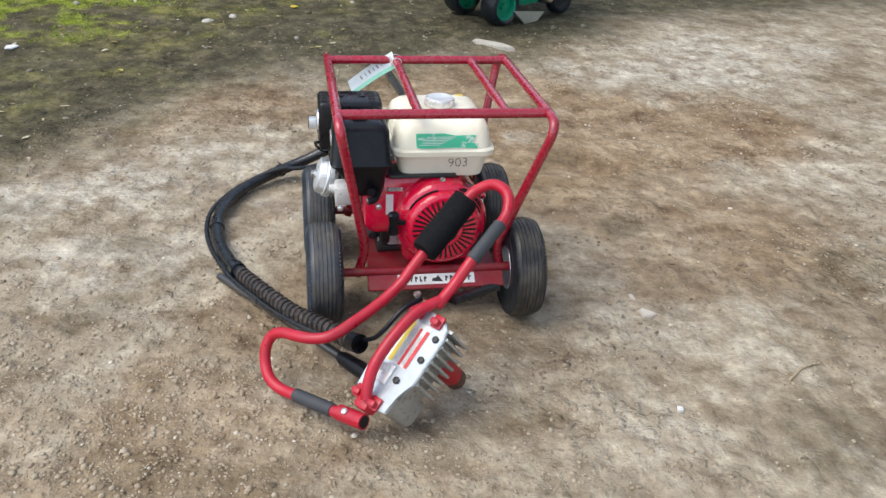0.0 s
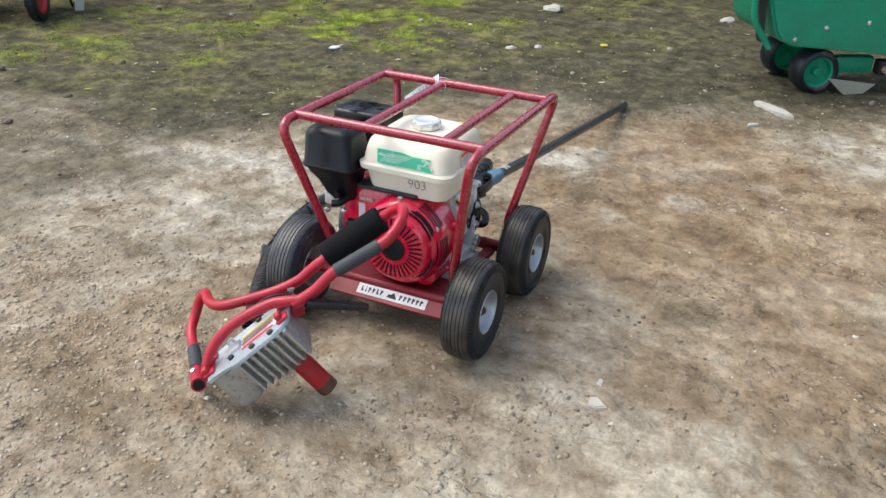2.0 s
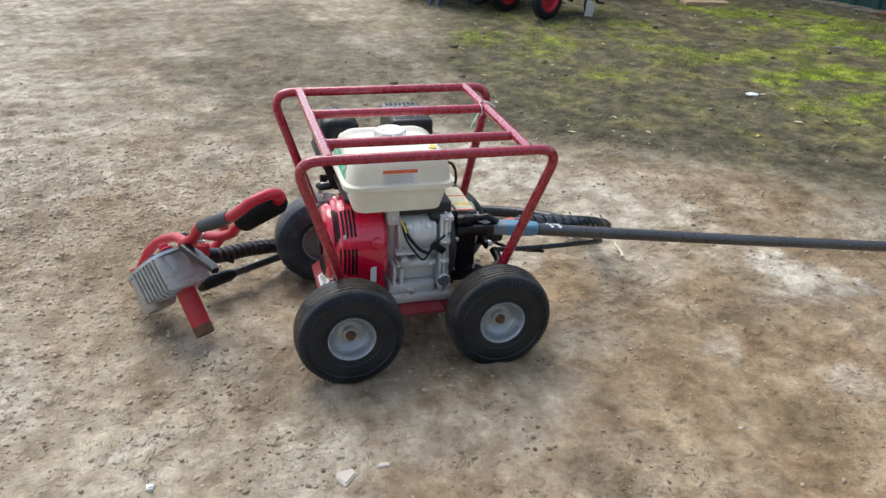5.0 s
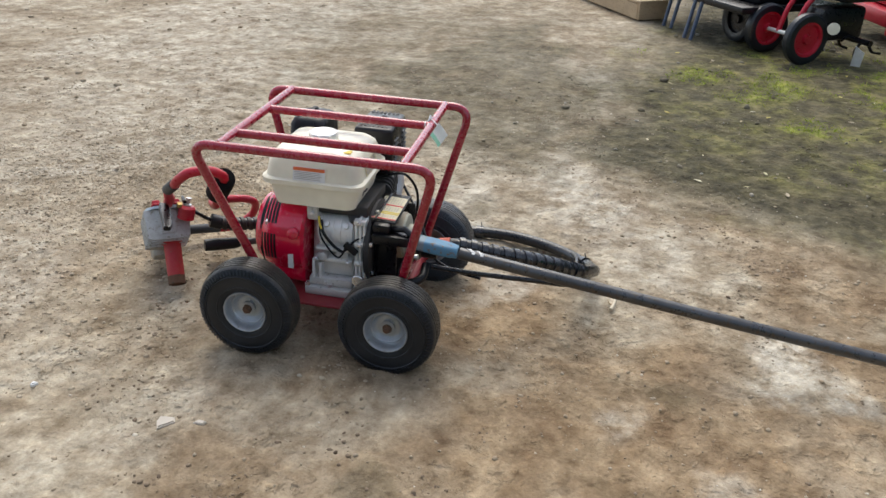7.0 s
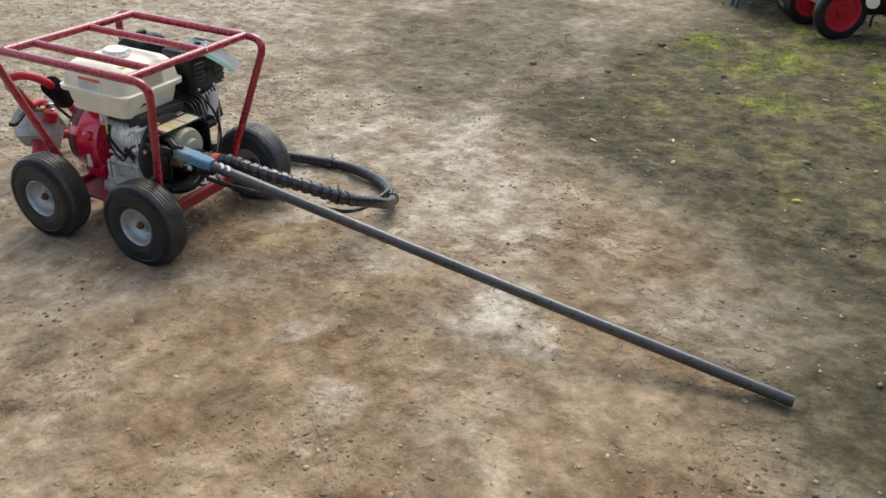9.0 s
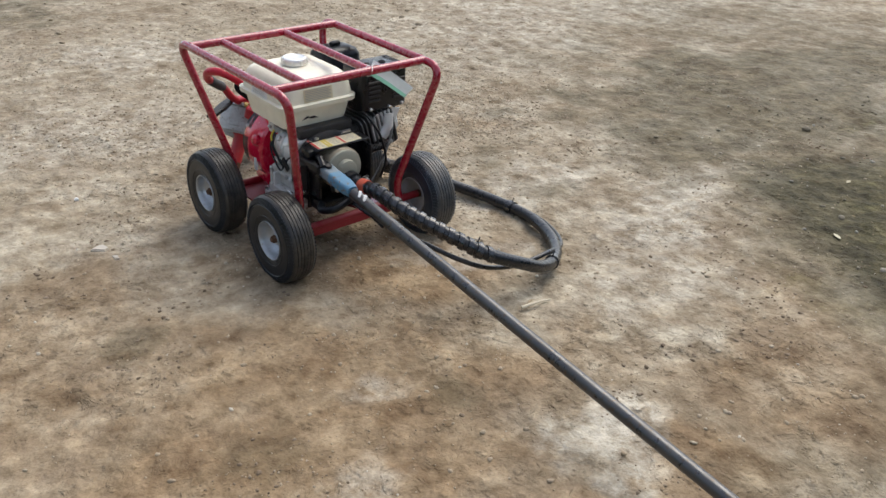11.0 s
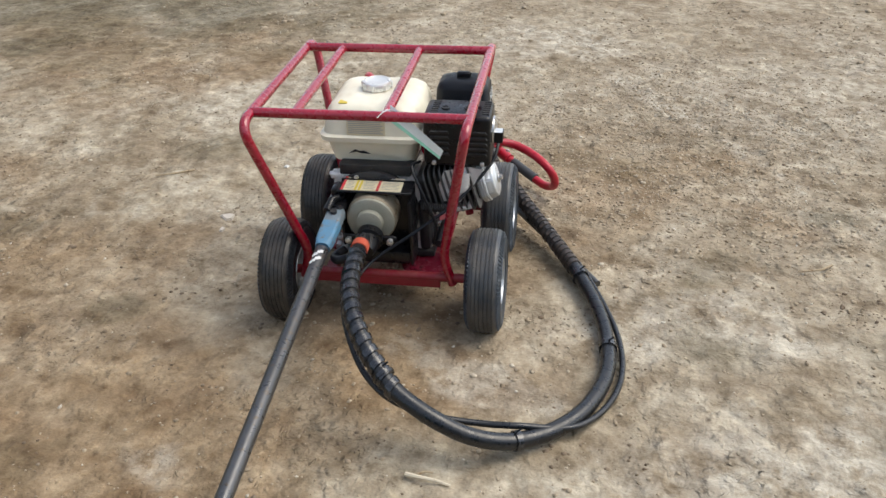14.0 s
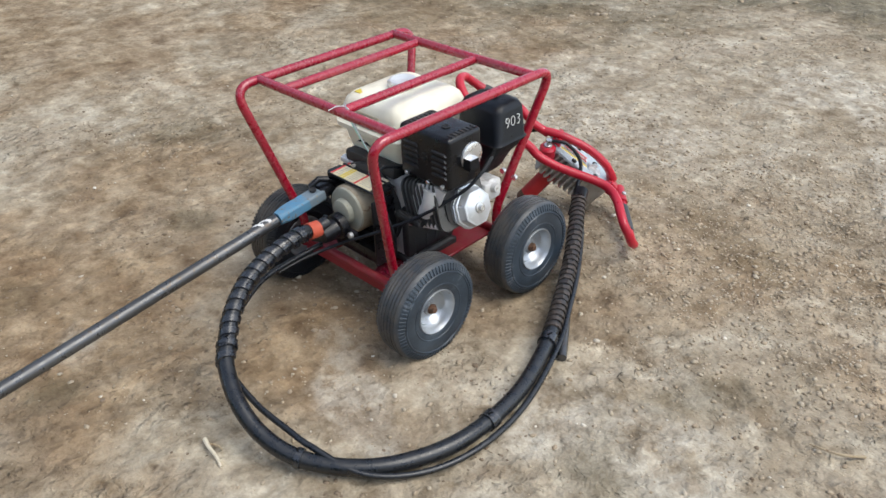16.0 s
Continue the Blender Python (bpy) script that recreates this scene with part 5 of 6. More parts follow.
LOOP = [(-0.236, -0.772, 0.062), (-0.292, -0.722, 0.052), (-0.385, -0.637, 0.038), (-0.426, -0.602, 0.036), (-0.452, -0.575, 0.052), (-0.461, -0.547, 0.080), (-0.457, -0.533, 0.112), (-0.440, -0.530, 0.140), (-0.413, -0.547, 0.157), (-0.379, -0.576, 0.165), (-0.345, -0.598, 0.171),
        (-0.311, -0.608, 0.178), (-0.279, -0.600, 0.187), (-0.245, -0.579, 0.199), (-0.208, -0.554, 0.212), (-0.166, -0.524, 0.231), (-0.126, -0.496, 0.258), (-0.088, -0.472, 0.300), (0.035, -0.378, 0.415), (0.078, -0.372, 0.450), (0.112, -0.395, 0.466), (0.133, -0.435, 0.457), (0.129, -0.468, 0.430), (0.108, -0.494, 0.405),
        (0.035, -0.564, 0.351), (-0.010, -0.590, 0.298), (-0.052, -0.622, 0.262)]
part("handle_tube", tube(bmesh.new(), catmull(LOOP, 7), 0.0138, 14), RED_HANDLE, head, "scratched red handle tube")
ARC = [(-0.040, -0.612, 0.272), (-0.070, -0.628, 0.268), (-0.105, -0.647, 0.258), (-0.158, -0.690, 0.223), (-0.198, -0.724, 0.178), (-0.215, -0.745, 0.135), (-0.218, -0.757, 0.108)]
part("handle_brace", tube(bmesh.new(), catmull(ARC, 7), 0.0135, 14), RED_HANDLE, head)


def sleeve(a, b, r, name, mat, label):
    a, b = Vector(a), Vector(b)
    m = axes(a, b - a, (0, 0, 1))
    n = (b - a).length
    return part(name, lathe(bmesh.new(), [(0, r * 0.72), (0.002, r * 0.94), (0.008, r), (n - 0.008, r), (n - 0.002, r * 0.94), (n, r * 0.72)], m, 24), mat, head, label)


sleeve((-0.072, -0.463, 0.321), (0.040, -0.376, 0.420), 0.0345, "foam_grip", FOAM, "thick black foam grip")
sleeve((0.110, -0.492, 0.407), (0.032, -0.567, 0.348), 0.0165, "upper_sleeve", GRIP, "dark rubber sleeve")
sleeve((-0.294, -0.720, 0.052), (-0.386, -0.636, 0.040), 0.0165, "lower_sleeve", GRIP, "dark rubber sleeve")
bm = lathe(bmesh.new(), [(-0.02, 0.014), (-0.02, 0.019), (0.055, 0.019), (0.055, 0.014)], axes((-0.240, -0.768, 0.062), (-0.6, 0.55, -0.1), (0, 0, 1)), 20)
box(bm, (-0.152, -0.012, -0.030), (-0.112, 0.030, 0.012), HEAD, 0.008)
part("pivot_socket", bm, RED_HANDLE, head)
part("socket_bore", lathe(bmesh.new(), [(-0.0215, 0.0145), (-0.0195, 0.0145)], axes((-0.240, -0.768, 0.062), (-0.6, 0.55, -0.1), (0, 0, 1)), 20), BLACK, head, "dark open tube end")
part("socket_bolt", lathe(bmesh.new(), [(0.017, 0.008), (0.024, 0.008), (0.026, 0.005)], axes((-0.262, -0.748, 0.058), (-0.3, -0.35, 0.9), (1, 0, 0)), 8), BRIGHT, head)
for at, sx in (((-0.118, 0.036), 0), ((-0.124, -0.020), 0), ((0.104, -0.040), 0), ((0.106, 0.020), 0)):
    bm = box(bmesh.new(), (at[0] - 0.016, at[1] - 0.015, 0.0005), (at[0] + 0.016, at[1] + 0.015, 0.008), HEAD, 0.004)
    box(bm, (at[0] - 0.012 + 0.012 * sx, at[1] - 0.012, 0.004), (at[0] + 0.004 + 0.012 * sx, at[1] + 0.012, 0.022), HEAD, 0.005)
    part("clamp", bm, RED_HANDLE, head)
part("valve_base", lathe(bmesh.new(), [(-0.03, 0.026), (0.006, 0.026), (0.012, 0.020), (0.014, 0.0)], axes((-0.088, -0.580, 0.236), (-0.2, 0.1, 1), (1, 0, 0)), 20), RED_HANDLE, head)
part("valve", lathe(bmesh.new(), [(0.010, 0.013), (0.018, 0.013), (0.019, 0.006), (0.032, 0.005), (0.033, 0.009), (0.038, 0.009)], axes((-0.088, -0.580, 0.236), (-0.2, 0.1, 1), (1, 0, 0)), 12), BRIGHT, head, "small silver valve")
part("brass_nut", lathe(bmesh.new(), [(0.0, 0.010), (0.014, 0.010)], axes((-0.078, -0.592, 0.252), (0.5, -0.6, 0.1), (0, 0, 1)), 6), BRASS, head, "brass nut")
lever = axes((-0.015, -0.616, 0.272), (0.115, 0.090, -0.016), (0.6, -0.78, 0.15))
bm = loft(bmesh.new(), [(0, 0, 0, 0.013, 0.008, 0.004), (0.05, 0, 0, 0.016, 0.010, 0.005), (0.13, 0.002, 0, 0.013, 0.008, 0.004), (0.145, 0.006, 0, 0.010, 0.007, 0.004)], lever @ axes((0, 0, 0), (0, 1, 0), (0, 0, 1)))
part("throttle_lever", bm, BLACK_METAL, head, "black throttle lever")
part("throttle_cable", tube(bmesh.new(), catmull([(-0.085, -0.585, 0.262), (-0.13, -0.62, 0.255), (-0.175, -0.635, 0.21), (-0.205, -0.60, 0.165), (-0.26, -0.50, 0.105)], 8), 0.006, 8), BLACK, head, "black control cable")


# ---- drive hose, its control cable, and a loose bar ----
hose = thing("drive_hose", (-0.60, 0.30, 0), "thick black drive hose looped over the dirt", "hose", frame_of=LEVEL)
RUN = [(0.014, 0.241, 0.268), (0.012, 0.275, 0.265), (0.006, 0.339, 0.270), (-0.004, 0.430, 0.255), (-0.033, 0.520, 0.233), (-0.080, 0.593, 0.201), (-0.125, 0.638, 0.170), (-0.174, 0.676, 0.143), (-0.261, 0.704, 0.105), (-0.343, 0.702, 0.066), (-0.430, 0.672, 0.040), (-0.521, 0.600, 0.026), (-0.588, 0.497, 0.021), (-0.624, 0.355, 0.021), (-0.605, 0.165, 0.022), (-0.537, -0.022, 0.036),
       (-0.446, -0.189, 0.058), (-0.363, -0.327, 0.080), (-0.284, -0.443, 0.112), (-0.227, -0.522, 0.128), (-0.200, -0.568, 0.146)]
LINE = catmull(RUN, 10)
part("hose_body", tube(bmesh.new(), LINE, 0.0195, 16), HOSE, hose, "smooth black rubber hose")
part("orange_band", tube(bmesh.new(), LINE[9:16], 0.0225, 18), ORANGE, hose, "orange end band")


def spiral(path, r, wire, pitch):
    """A flat strip wound round a path."""
    bm = bmesh.new()
    dense = []
    for a, b in zip(path, path[1:]):
        for k in range(6):
            dense.append(a.lerp(b, k / 6))
    side = (dense[1] - dense[0]).orthogonal().normalized()
    run, rows = 0.0, []
    for i, q in enumerate(dense[:-1]):
        ahead = (dense[i + 1] - q)
        step = ahead.length
        ahead.normalize()
        side = (side - ahead * side.dot(ahead)).normalized()
        up = ahead.cross(side)
        n = max(1, int(step / pitch * 14))
        for k in range(n):
            a = 2 * math.pi * (run + step * k / n) / pitch
            c = q + ahead * step * k / n
            o = math.cos(a) * side + math.sin(a) * up
            rows.append((bm.verts.new(c + o * r - ahead * wire), bm.verts.new(c + o * (r + 0.0042) - ahead * wire * 0.8), bm.verts.new(c + o * (r + 0.0042) + ahead * wire * 0.8), bm.verts.new(c + o * r + ahead * wire)))
        run += step
    for a, b in zip(rows, rows[1:]):
        for k in range(3):
            bm.faces.new((a[k], a[k + 1], b[k + 1], b[k]))
    return bm


part("spiral_guard", spiral(LINE[16:70], 0.0192, 0.0105, 0.031), WRAP, hose, "black spiral hose guard")
part("spiral_guard", spiral(LINE[152:196], 0.0192, 0.0078, 0.0215), WRAP_DUSTY, hose, "black spiral hose guard")
part("end_ferrule", tube(bmesh.new(), LINE[193:], 0.024, 16), BLACK_METAL, hose)
CABLE = [(0.029, 0.253, 0.202), (0.025, 0.348, 0.196), (0.011, 0.451, 0.188), (-0.034, 0.550, 0.165), (-0.089, 0.622, 0.135), (-0.158, 0.658, 0.104), (-0.261, 0.660, 0.074), (-0.357, 0.648, 0.058), (-0.440, 0.640, 0.056), (-0.554, 0.592, 0.026), (-0.628, 0.490, 0.012), (-0.660, 0.355, 0.011), (-0.640, 0.180, 0.012), (-0.561, -0.037, 0.025), (-0.483, -0.178, 0.042), (-0.410, -0.299, 0.060), (-0.329, -0.414, 0.088), (-0.263, -0.496, 0.112)]
part("control_cable", tube(bmesh.new(), catmull(CABLE, 8), 0.0075, 10), HOSE, hose, "thin black cable strapped to the hose")
for i, r in ((100, 0.0235), (62, 0.026), (134, 0.0235), (150, 0.025)):
    part("tape_wrap", tube(bmesh.new(), [LINE[i].lerp(LINE[i + 1], k / 3) for k in range(-1, 4)], r, 14), WRAP, hose)
    a = LINE[i] + Vector((0, 0, r))
    part("tie_tail", tube(bmesh.new(), [a, a + Vector((-0.012, -0.004, 0.010))], 0.002, 6), BLACK, hose)

loose = thing("steel_bar", (-0.40, -0.32, 0), "thin dark steel bar lying on the dirt beside the hose", "bar", frame_of=LEVEL)
part("bar", tube(bmesh.new(), [(-0.19, -0.565, 0.060), (-0.40, -0.278, 0.036), (-0.587, -0.024, 0.013)], 0.0115, 12), POLE, loose, "thin dark tube")
part("rubber_boot", tube(bmesh.new(), [(-0.175, -0.585, 0.062), (-0.20, -0.551, 0.059), (-0.235, -0.504, 0.054), (-0.245, -0.490, 0.053)], [0.02, 0.021, 0.019, 0.014], 14), BLACK, loose, "black rubber boot")


# ---- card tag tied to the cage ----
tag = thing("card_tag", (-0.08, 0.235, 0.50), "pale blue card tag with a green edge tied to the cage", "tag", frame_of=LEVEL)
TA, TB, TC, TD = (Vector(v) for v in ((-0.072, 0.216, 0.624), (-0.060, 0.203, 0.580), (-0.201, 0.240, 0.524), (-0.186, 0.215, 0.489)))
for name, lo, hi, mat in (("card", 0.0, 0.74, TAG), ("printed_edge", 0.74, 1.0, TAG_GREEN)):
    bm = bmesh.new()
    rows = []
    for k in range(9):
        a, b = TA.lerp(TC, k / 8), TB.lerp(TD, k / 8)
        sag = Vector((0.002, 0.003, 0.004)) * math.sin(math.pi * k / 8)
        rows.append((bm.verts.new(a.lerp(b, lo) + sag), bm.verts.new(a.lerp(b, hi) + sag)))
    for a, b in zip(rows, rows[1:]):
        bm.faces.new((a[0], a[1], b[1], b[0]))
    part(name, bm, mat, tag, "green printed edge" if lo else "")
loop = [(-0.059 + 0.0152 * math.sin(a), 0.207 + 0.003 * math.sin(a * 0.5), 0.591 + 0.0152 * math.cos(a)) for a in np.linspace(-2.2, 4.4, 24)]
bm = tube(bmesh.new(), catmull([(-0.083, 0.214, 0.606), (-0.078, 0.211, 0.606)] + loop + [(-0.080, 0.214, 0.606), (-0.070, 0.220, 0.612), (-0.056, 0.232, 0.610), (-0.046, 0.246, 0.601)], 2), 0.0013, 6)
part("string", bm, WHITE, tag, "white string")
bm = bmesh.new()
face_n = (TC - TA).cross(TB - TA).normalized()
face_n = face_n if face_n.y < 0 else -face_n
for k in range(7):
    at = TA.lerp(TC, 0.20 + 0.09 * k).lerp(TB.lerp(TD, 0.20 + 0.09 * k), 0.36) + Vector((0.002, 0.003, 0.004)) * math.sin(math.pi * (0.20 + 0.09 * k)) + face_n * 0.0012
    box(bm, (-0.0028, -0.0055, 0), (0.0018 - 0.002 * (k % 2), 0.0055, 0.0004), axes(at, TC - TA, TB - TA))
tagged(part("tag_marks", bm, LABEL_TEXT, tag, "faint grey-blue marks", 0), kind="stuff")


# ---- loose stones, clods, leaves and moss on the ground ----
def icosahedron():
    bm = bmesh.new()
    bmesh.ops.create_icosphere(bm, subdivisions=1, radius=1.0)
    v = np.array([q.co[:] for q in bm.verts])
    f = np.array([[q.index for q in face.verts] for face in bm.faces])
    bm.free()
    return v, f


ICO_V, ICO_F = icosahedron()
rng = np.random.default_rng(7)


def turned(points, n):
    """n copies of points, each turned at random and squeezed."""
    a = rng.uniform(0, 2 * math.pi, n)
    ca, sa = np.cos(a)[:, None], np.sin(a)[:, None]
    x, y = points[..., 0] * ca - points[..., 1] * sa, points[..., 0] * sa + points[..., 1] * ca
    return np.stack([x, y, points[..., 2]], -1)


def stuff_of(name, verts, faces, mat, label, category, smooth=False):
    data = bpy.data.meshes.new(name)
    data.from_pydata(verts.reshape(-1, 3).tolist(), [], faces.reshape(-1, faces.shape[-1]).tolist())
    data.materials.append(mat)
    if smooth:
        data.polygons.foreach_set("use_smooth", [True] * len(data.polygons))
    return tagged(new(name, data), label, category, kind="stuff")


def stones(name, spots, sizes, mat, label, category, flat, sink):
    n = len(spots)
    shape = ICO_V[None] * (1 + rng.uniform(-0.28, 0.28, (n, len(ICO_V), 1)))
    shape = shape * np.stack([rng.uniform(0.8, 1.3, n), rng.uniform(0.7, 1.0, n), rng.uniform(*flat, n)], -1)[:, None]
    shape = turned(shape, n) * sizes[:, None, None]
    z = np.array([height_at(x, y) for x, y in spots]) + sizes * sink
    shape = shape + np.concatenate([spots, z[:, None]], 1)[:, None]
    faces = ICO_F[None] + (np.arange(n) * len(ICO_V))[:, None, None]
    return stuff_of(name, shape, faces, mat, label, category, True)


def spots_by(rule, n, lo, hi):
    out = []
    while len(out) < n:
        x, y = rng.uniform(lo[0], hi[0]), rng.uniform(lo[1], hi[1])
        if rng.random() < rule(x, y):
            out.append((x, y))
    return np.array(out)


def crumbly(x, y):
    gravel = max(0.0, min(1.0, 0.35 + 1.3 * noise.noise((x * 1.3, y * 1.3, 21)) + 0.9 * noise.noise((x * 5, y * 5, 22))))
    left = 0.8 * math.exp(-((x + 0.5) ** 2 + (y - 1.2) ** 2) / 0.9)
    return min(1.0, 0.05 + 0.32 * gravel + left) * (1 - 0.93 * damp_and_shade_at(x, y))


s = np.concatenate([spots_by(crumbly, 13500, (-2.6, -0.8), (2.7, 5.2)), spots_by(crumbly, 7500, (-1.2, 0.3), (0.9, 1.9))])
stones("dirt_clods", s, 0.0022 + 0.0030 * rng.pareto(2.8, len(s)).clip(0, 2.2), CLODS, "many small crumbs of dry dirt on the yard", "dirt", (0.4, 0.7), 0.08)
s = spots_by(crumbly, 4500, (-2.6, -0.8), (2.7, 5.2))
stones("pebbles", s, 0.002 + 0.0026 * rng.pareto(2.8, len(s)).clip(0, 2.6), PEBBLES, "many small grey and tan pebbles on the dirt", "pebbles", (0.4, 0.7), 0.05)
s = spots_by(lambda x, y: (0.35 + 0.4 * noise.noise((x * 2, y * 2, 31))) * (damp_and_shade_at(x, y) > 0.6), 1600, (-6, 2.2), (2.5, 7.5))
stones("far_pebbles", s, 0.005 + 0.006 * rng.pareto(3.0, len(s)).clip(0, 3), DAMP_PEBBLES, "scattered pebbles and crumbs near the moss", "pebbles", (0.4, 0.8), 0.2)
s = spots_by(lambda x, y: 0.5 + 0.5 * noise.noise((x * 2, y * 2, 33)), 2500, (-6, -3.5), (2.0, 0.2))
stones("yard_crumbs", s, 0.004 + 0.006 * rng.pareto(3.0, len(s)).clip(0, 3), CLODS, "scattered dirt crumbs on the open yard", "dirt", (0.4, 0.7), 0.15)

def clustered(x, y):
    c = noise.noise((x * 2.4, y * 2.4, 51)) + 0.7 * noise.noise((x * 7, y * 7, 52))
    return max(0.0, min(1.0, 1.6 * c - 0.1)) * (1 - 0.8 * (damp_and_shade_at(x, y) > 0.7))


s = spots_by(clustered, 8500, (-2.4, -1.0), (2.6, 5.0))
stones("brown_crumbs", s, 0.0022 + 0.0032 * rng.pareto(3.0, len(s)).clip(0, 1.8), BROWN_CRUMBS, "many dark brown crumbs of soil in clusters", "dirt", (0.35, 0.65), 0.0)

# fallen leaves and chips, thin bent ovals
n = 190
s = spots_by(lambda x, y: max(0.0, damp_and_shade_at(x, y) - 0.6) * (y > 3.0), n, (-5.0, 0.5), (2.2, 7.2))
u = np.array([(-1, 0, 0), (-0.4, -0.42, 0.1), (0.4, -0.4, 0.16), (1, 0, 0.05), (0.4, 0.4, 0.2), (-0.4, 0.42, 0.12)])
leaf = turned(np.repeat(u[None], n, 0) * np.stack([np.ones(n), rng.uniform(0.5, 1, n), rng.uniform(-0.2, 1.4, n)], -1)[:, None], n) * rng.uniform(0.008, 0.026, n)[:, None, None]
leaf = leaf + np.concatenate([s, np.array([[height_at(x, y) + 0.006] for x, y in s])], 1)[:, None]
stuff_of("fallen_leaves", leaf, np.array([[0, 1, 2, 3, 4, 5]])[None] + (np.arange(n) * 6)[:, None, None], LEAVES, "scattered dry leaves and bark chips", "leaves")

# moss and short grass
n = 24000
s = spots_by(lambda x, y: max(0.0, moss_at(x, y) - 0.32), n, (-4.8, 2.8), (0.6, 7.4))
blade = np.array([(-0.12, 0, 0), (0.12, 0, 0), (0.30, 0.10, 0.62), (0.55, 0.2, 1.0)])
h = rng.uniform(0.006, 0.024, n)
grass = turned(np.repeat(blade[None], n, 0) * np.stack([rng.uniform(0.5, 1.6, n), np.ones(n), rng.uniform(0.4, 1.0, n)], -1)[:, None], n) * h[:, None, None]
grass = grass + np.concatenate([s, np.array([[height_at(x, y)] for x, y in s])], 1)[:, None]
stuff_of("moss", grass, np.array([[0, 1, 2], [1, 3, 2]])[None] + (np.arange(n) * 4)[:, None, None], BLADES, "bright green moss and short grass on damp soil", "moss")


# ---- single stones, chips and twigs ----
def chip(name, x, y, outline, thick, turn, mat, label, category, lift=0.0, group=""):
    bm = prism(bmesh.new(), outline, thick, Matrix(), thick * 0.25)
    for v in bm.verts:
        v.co.z += 0.15 * thick * noise.noise(v.co * 60)
    return solo(name, bm, mat, label, category, group, m=pose(x, y, height_at(x, y) - 0.2 * thick + lift, random.uniform(-5, 5), random.uniform(-5, 5), turn))


chip("stone_chip", 1.008, 2.090, [(-0.026, -0.016), (0.020, -0.022), (0.028, -0.004), (0.004, 0.022), (-0.012, 0.012)], 0.014, 150, CHIP_STONE, "pale angular stone chip on the dirt", "stone", group="stone chips on the dirt")
chip("stone_chip", 0.985, 2.178, [(-0.016, -0.006), (0.012, -0.008), (0.016, 0.003), (-0.004, 0.008)], 0.008, 100, CHIP_STONE, "small pale stone sliver on the dirt", "stone", group="stone chips on the dirt")
chip("stone_chip", 0.972, 1.677, [(-0.009, -0.006), (0.005, -0.009), (0.010, 0.002), (-0.002, 0.009)], 0.012, 20, WHITE, "small white pebble on the dirt", "stone", group="stone chips on the dirt")
chip("bark_slab", 0.905, 4.815, [(-0.135, -0.010), (-0.09, -0.036), (0.02, -0.034), (0.11, -0.020), (0.135, 0.004), (0.05, 0.030), (-0.06, 0.026), (-0.12, 0.012)], 0.022, -36, PALE_STONE, "long pale flat slab on damp soil", "slab")
chip("bark_slab", 0.86, 4.52, [(-0.045, -0.012), (0.03, -0.020), (0.05, 0.004), (0.0, 0.022)], 0.018, 60, PALE_STONE, "short pale flat fragment on damp soil", "slab")
chip("pale_leaf", -1.623, 4.498, [(-0.035, -0.012), (0.0, -0.028), (0.036, -0.008), (0.026, 0.020), (-0.020, 0.024)], 0.008, 30, WHITE, "white fallen petal-like leaf on moss", "leaf", 0.006)
chip("yellow_leaf", -0.278, 5.529, [(-0.03, -0.016), (0.012, -0.024), (0.034, 0.0), (0.008, 0.022), (-0.024, 0.014)], 0.006, 70, YELLOW, "bright yellow fallen leaf on damp soil", "leaf", 0.006)
def rock(x, y, sx, sy, sz, turn, label):
    bm = bmesh.new()
    bmesh.ops.create_icosphere(bm, subdivisions=3, radius=1.0)
    for v in bm.verts:
        d = 1 + 0.35 * noise.noise(v.co * 1.3 + Vector((x, y, 0))) + 0.14 * noise.noise(v.co * 4.1 + Vector((y, x, 0)))
        v.co = Vector((v.co.x * sx * d, v.co.y * sy * d, v.co.z * sz * d))
    return solo("pale_rock", bm, PALE_STONE, label, "rock", "pale rocks on the damp soil", m=pose(x, y, height_at(x, y) + sz * 0.45, 4, -6, turn), smooth=30)


rock(-0.983, 6.317, 0.082, 0.045, 0.030, -10, "pale rounded rock among damp leaves")
rock(-1.292, 7.241, 0.115, 0.070, 0.055, 40, "large pale rock beside the green wall")
rock(-1.561, 7.271, 0.070, 0.040, 0.030, 10, "pale rock beside the green wall")
rock(0.20, 6.75, 0.060, 0.036, 0.020, 60, "small pale rock on damp soil")
rock(-0.75, 5.15, 0.032, 0.022, 0.012, 20, "small pale stone on damp soil")
rock(-0.62, 5.28, 0.026, 0.020, 0.012, 70, "small pale stone on damp soil")

# galvanised post at the foot of the wall
post = thing("steel_post", (-0.64, 7.92, 0), "galvanised steel post standing on a foot plate", "post", frame_of=Matrix())
PM = axes((-0.64, 7.92, 0), (0.88, 0.47, 0), (-0.47, 0.88, 0))
shell = bmesh.new()
for lo, hi in (((-0.08, -0.05, 0.012), (-0.072, 0.05, 1.1)), ((0.072, -0.05, 0.012), (0.08, 0.05, 1.1)), ((-0.072, -0.05, 0.012), (0.072, -0.043, 1.1))):
    box(shell, lo, hi, PM, 0.002, 1)
channel = part("channel", shell, RIM, post, "dull galvanised channel")
part("foot_plate", box(bmesh.new(), (-0.12, -0.09, -0.01), (0.12, 0.09, 0.012), PM, 0.003, 1), RIM, post)
for z in (0.20, 0.42):
    part("slot", box(bmesh.new(), (-0.030, -0.0515, z), (0.030, -0.0495, z + 0.035), PM), BLACK, channel, "dark slot", 0)

chip("timber_plank", -4.12, 5.44, [(-0.24, -0.045), (0.22, -0.05), (0.24, 0.045), (-0.23, 0.05)], 0.03, 105, WOOD, "short weathered plank lying on moss", "plank")


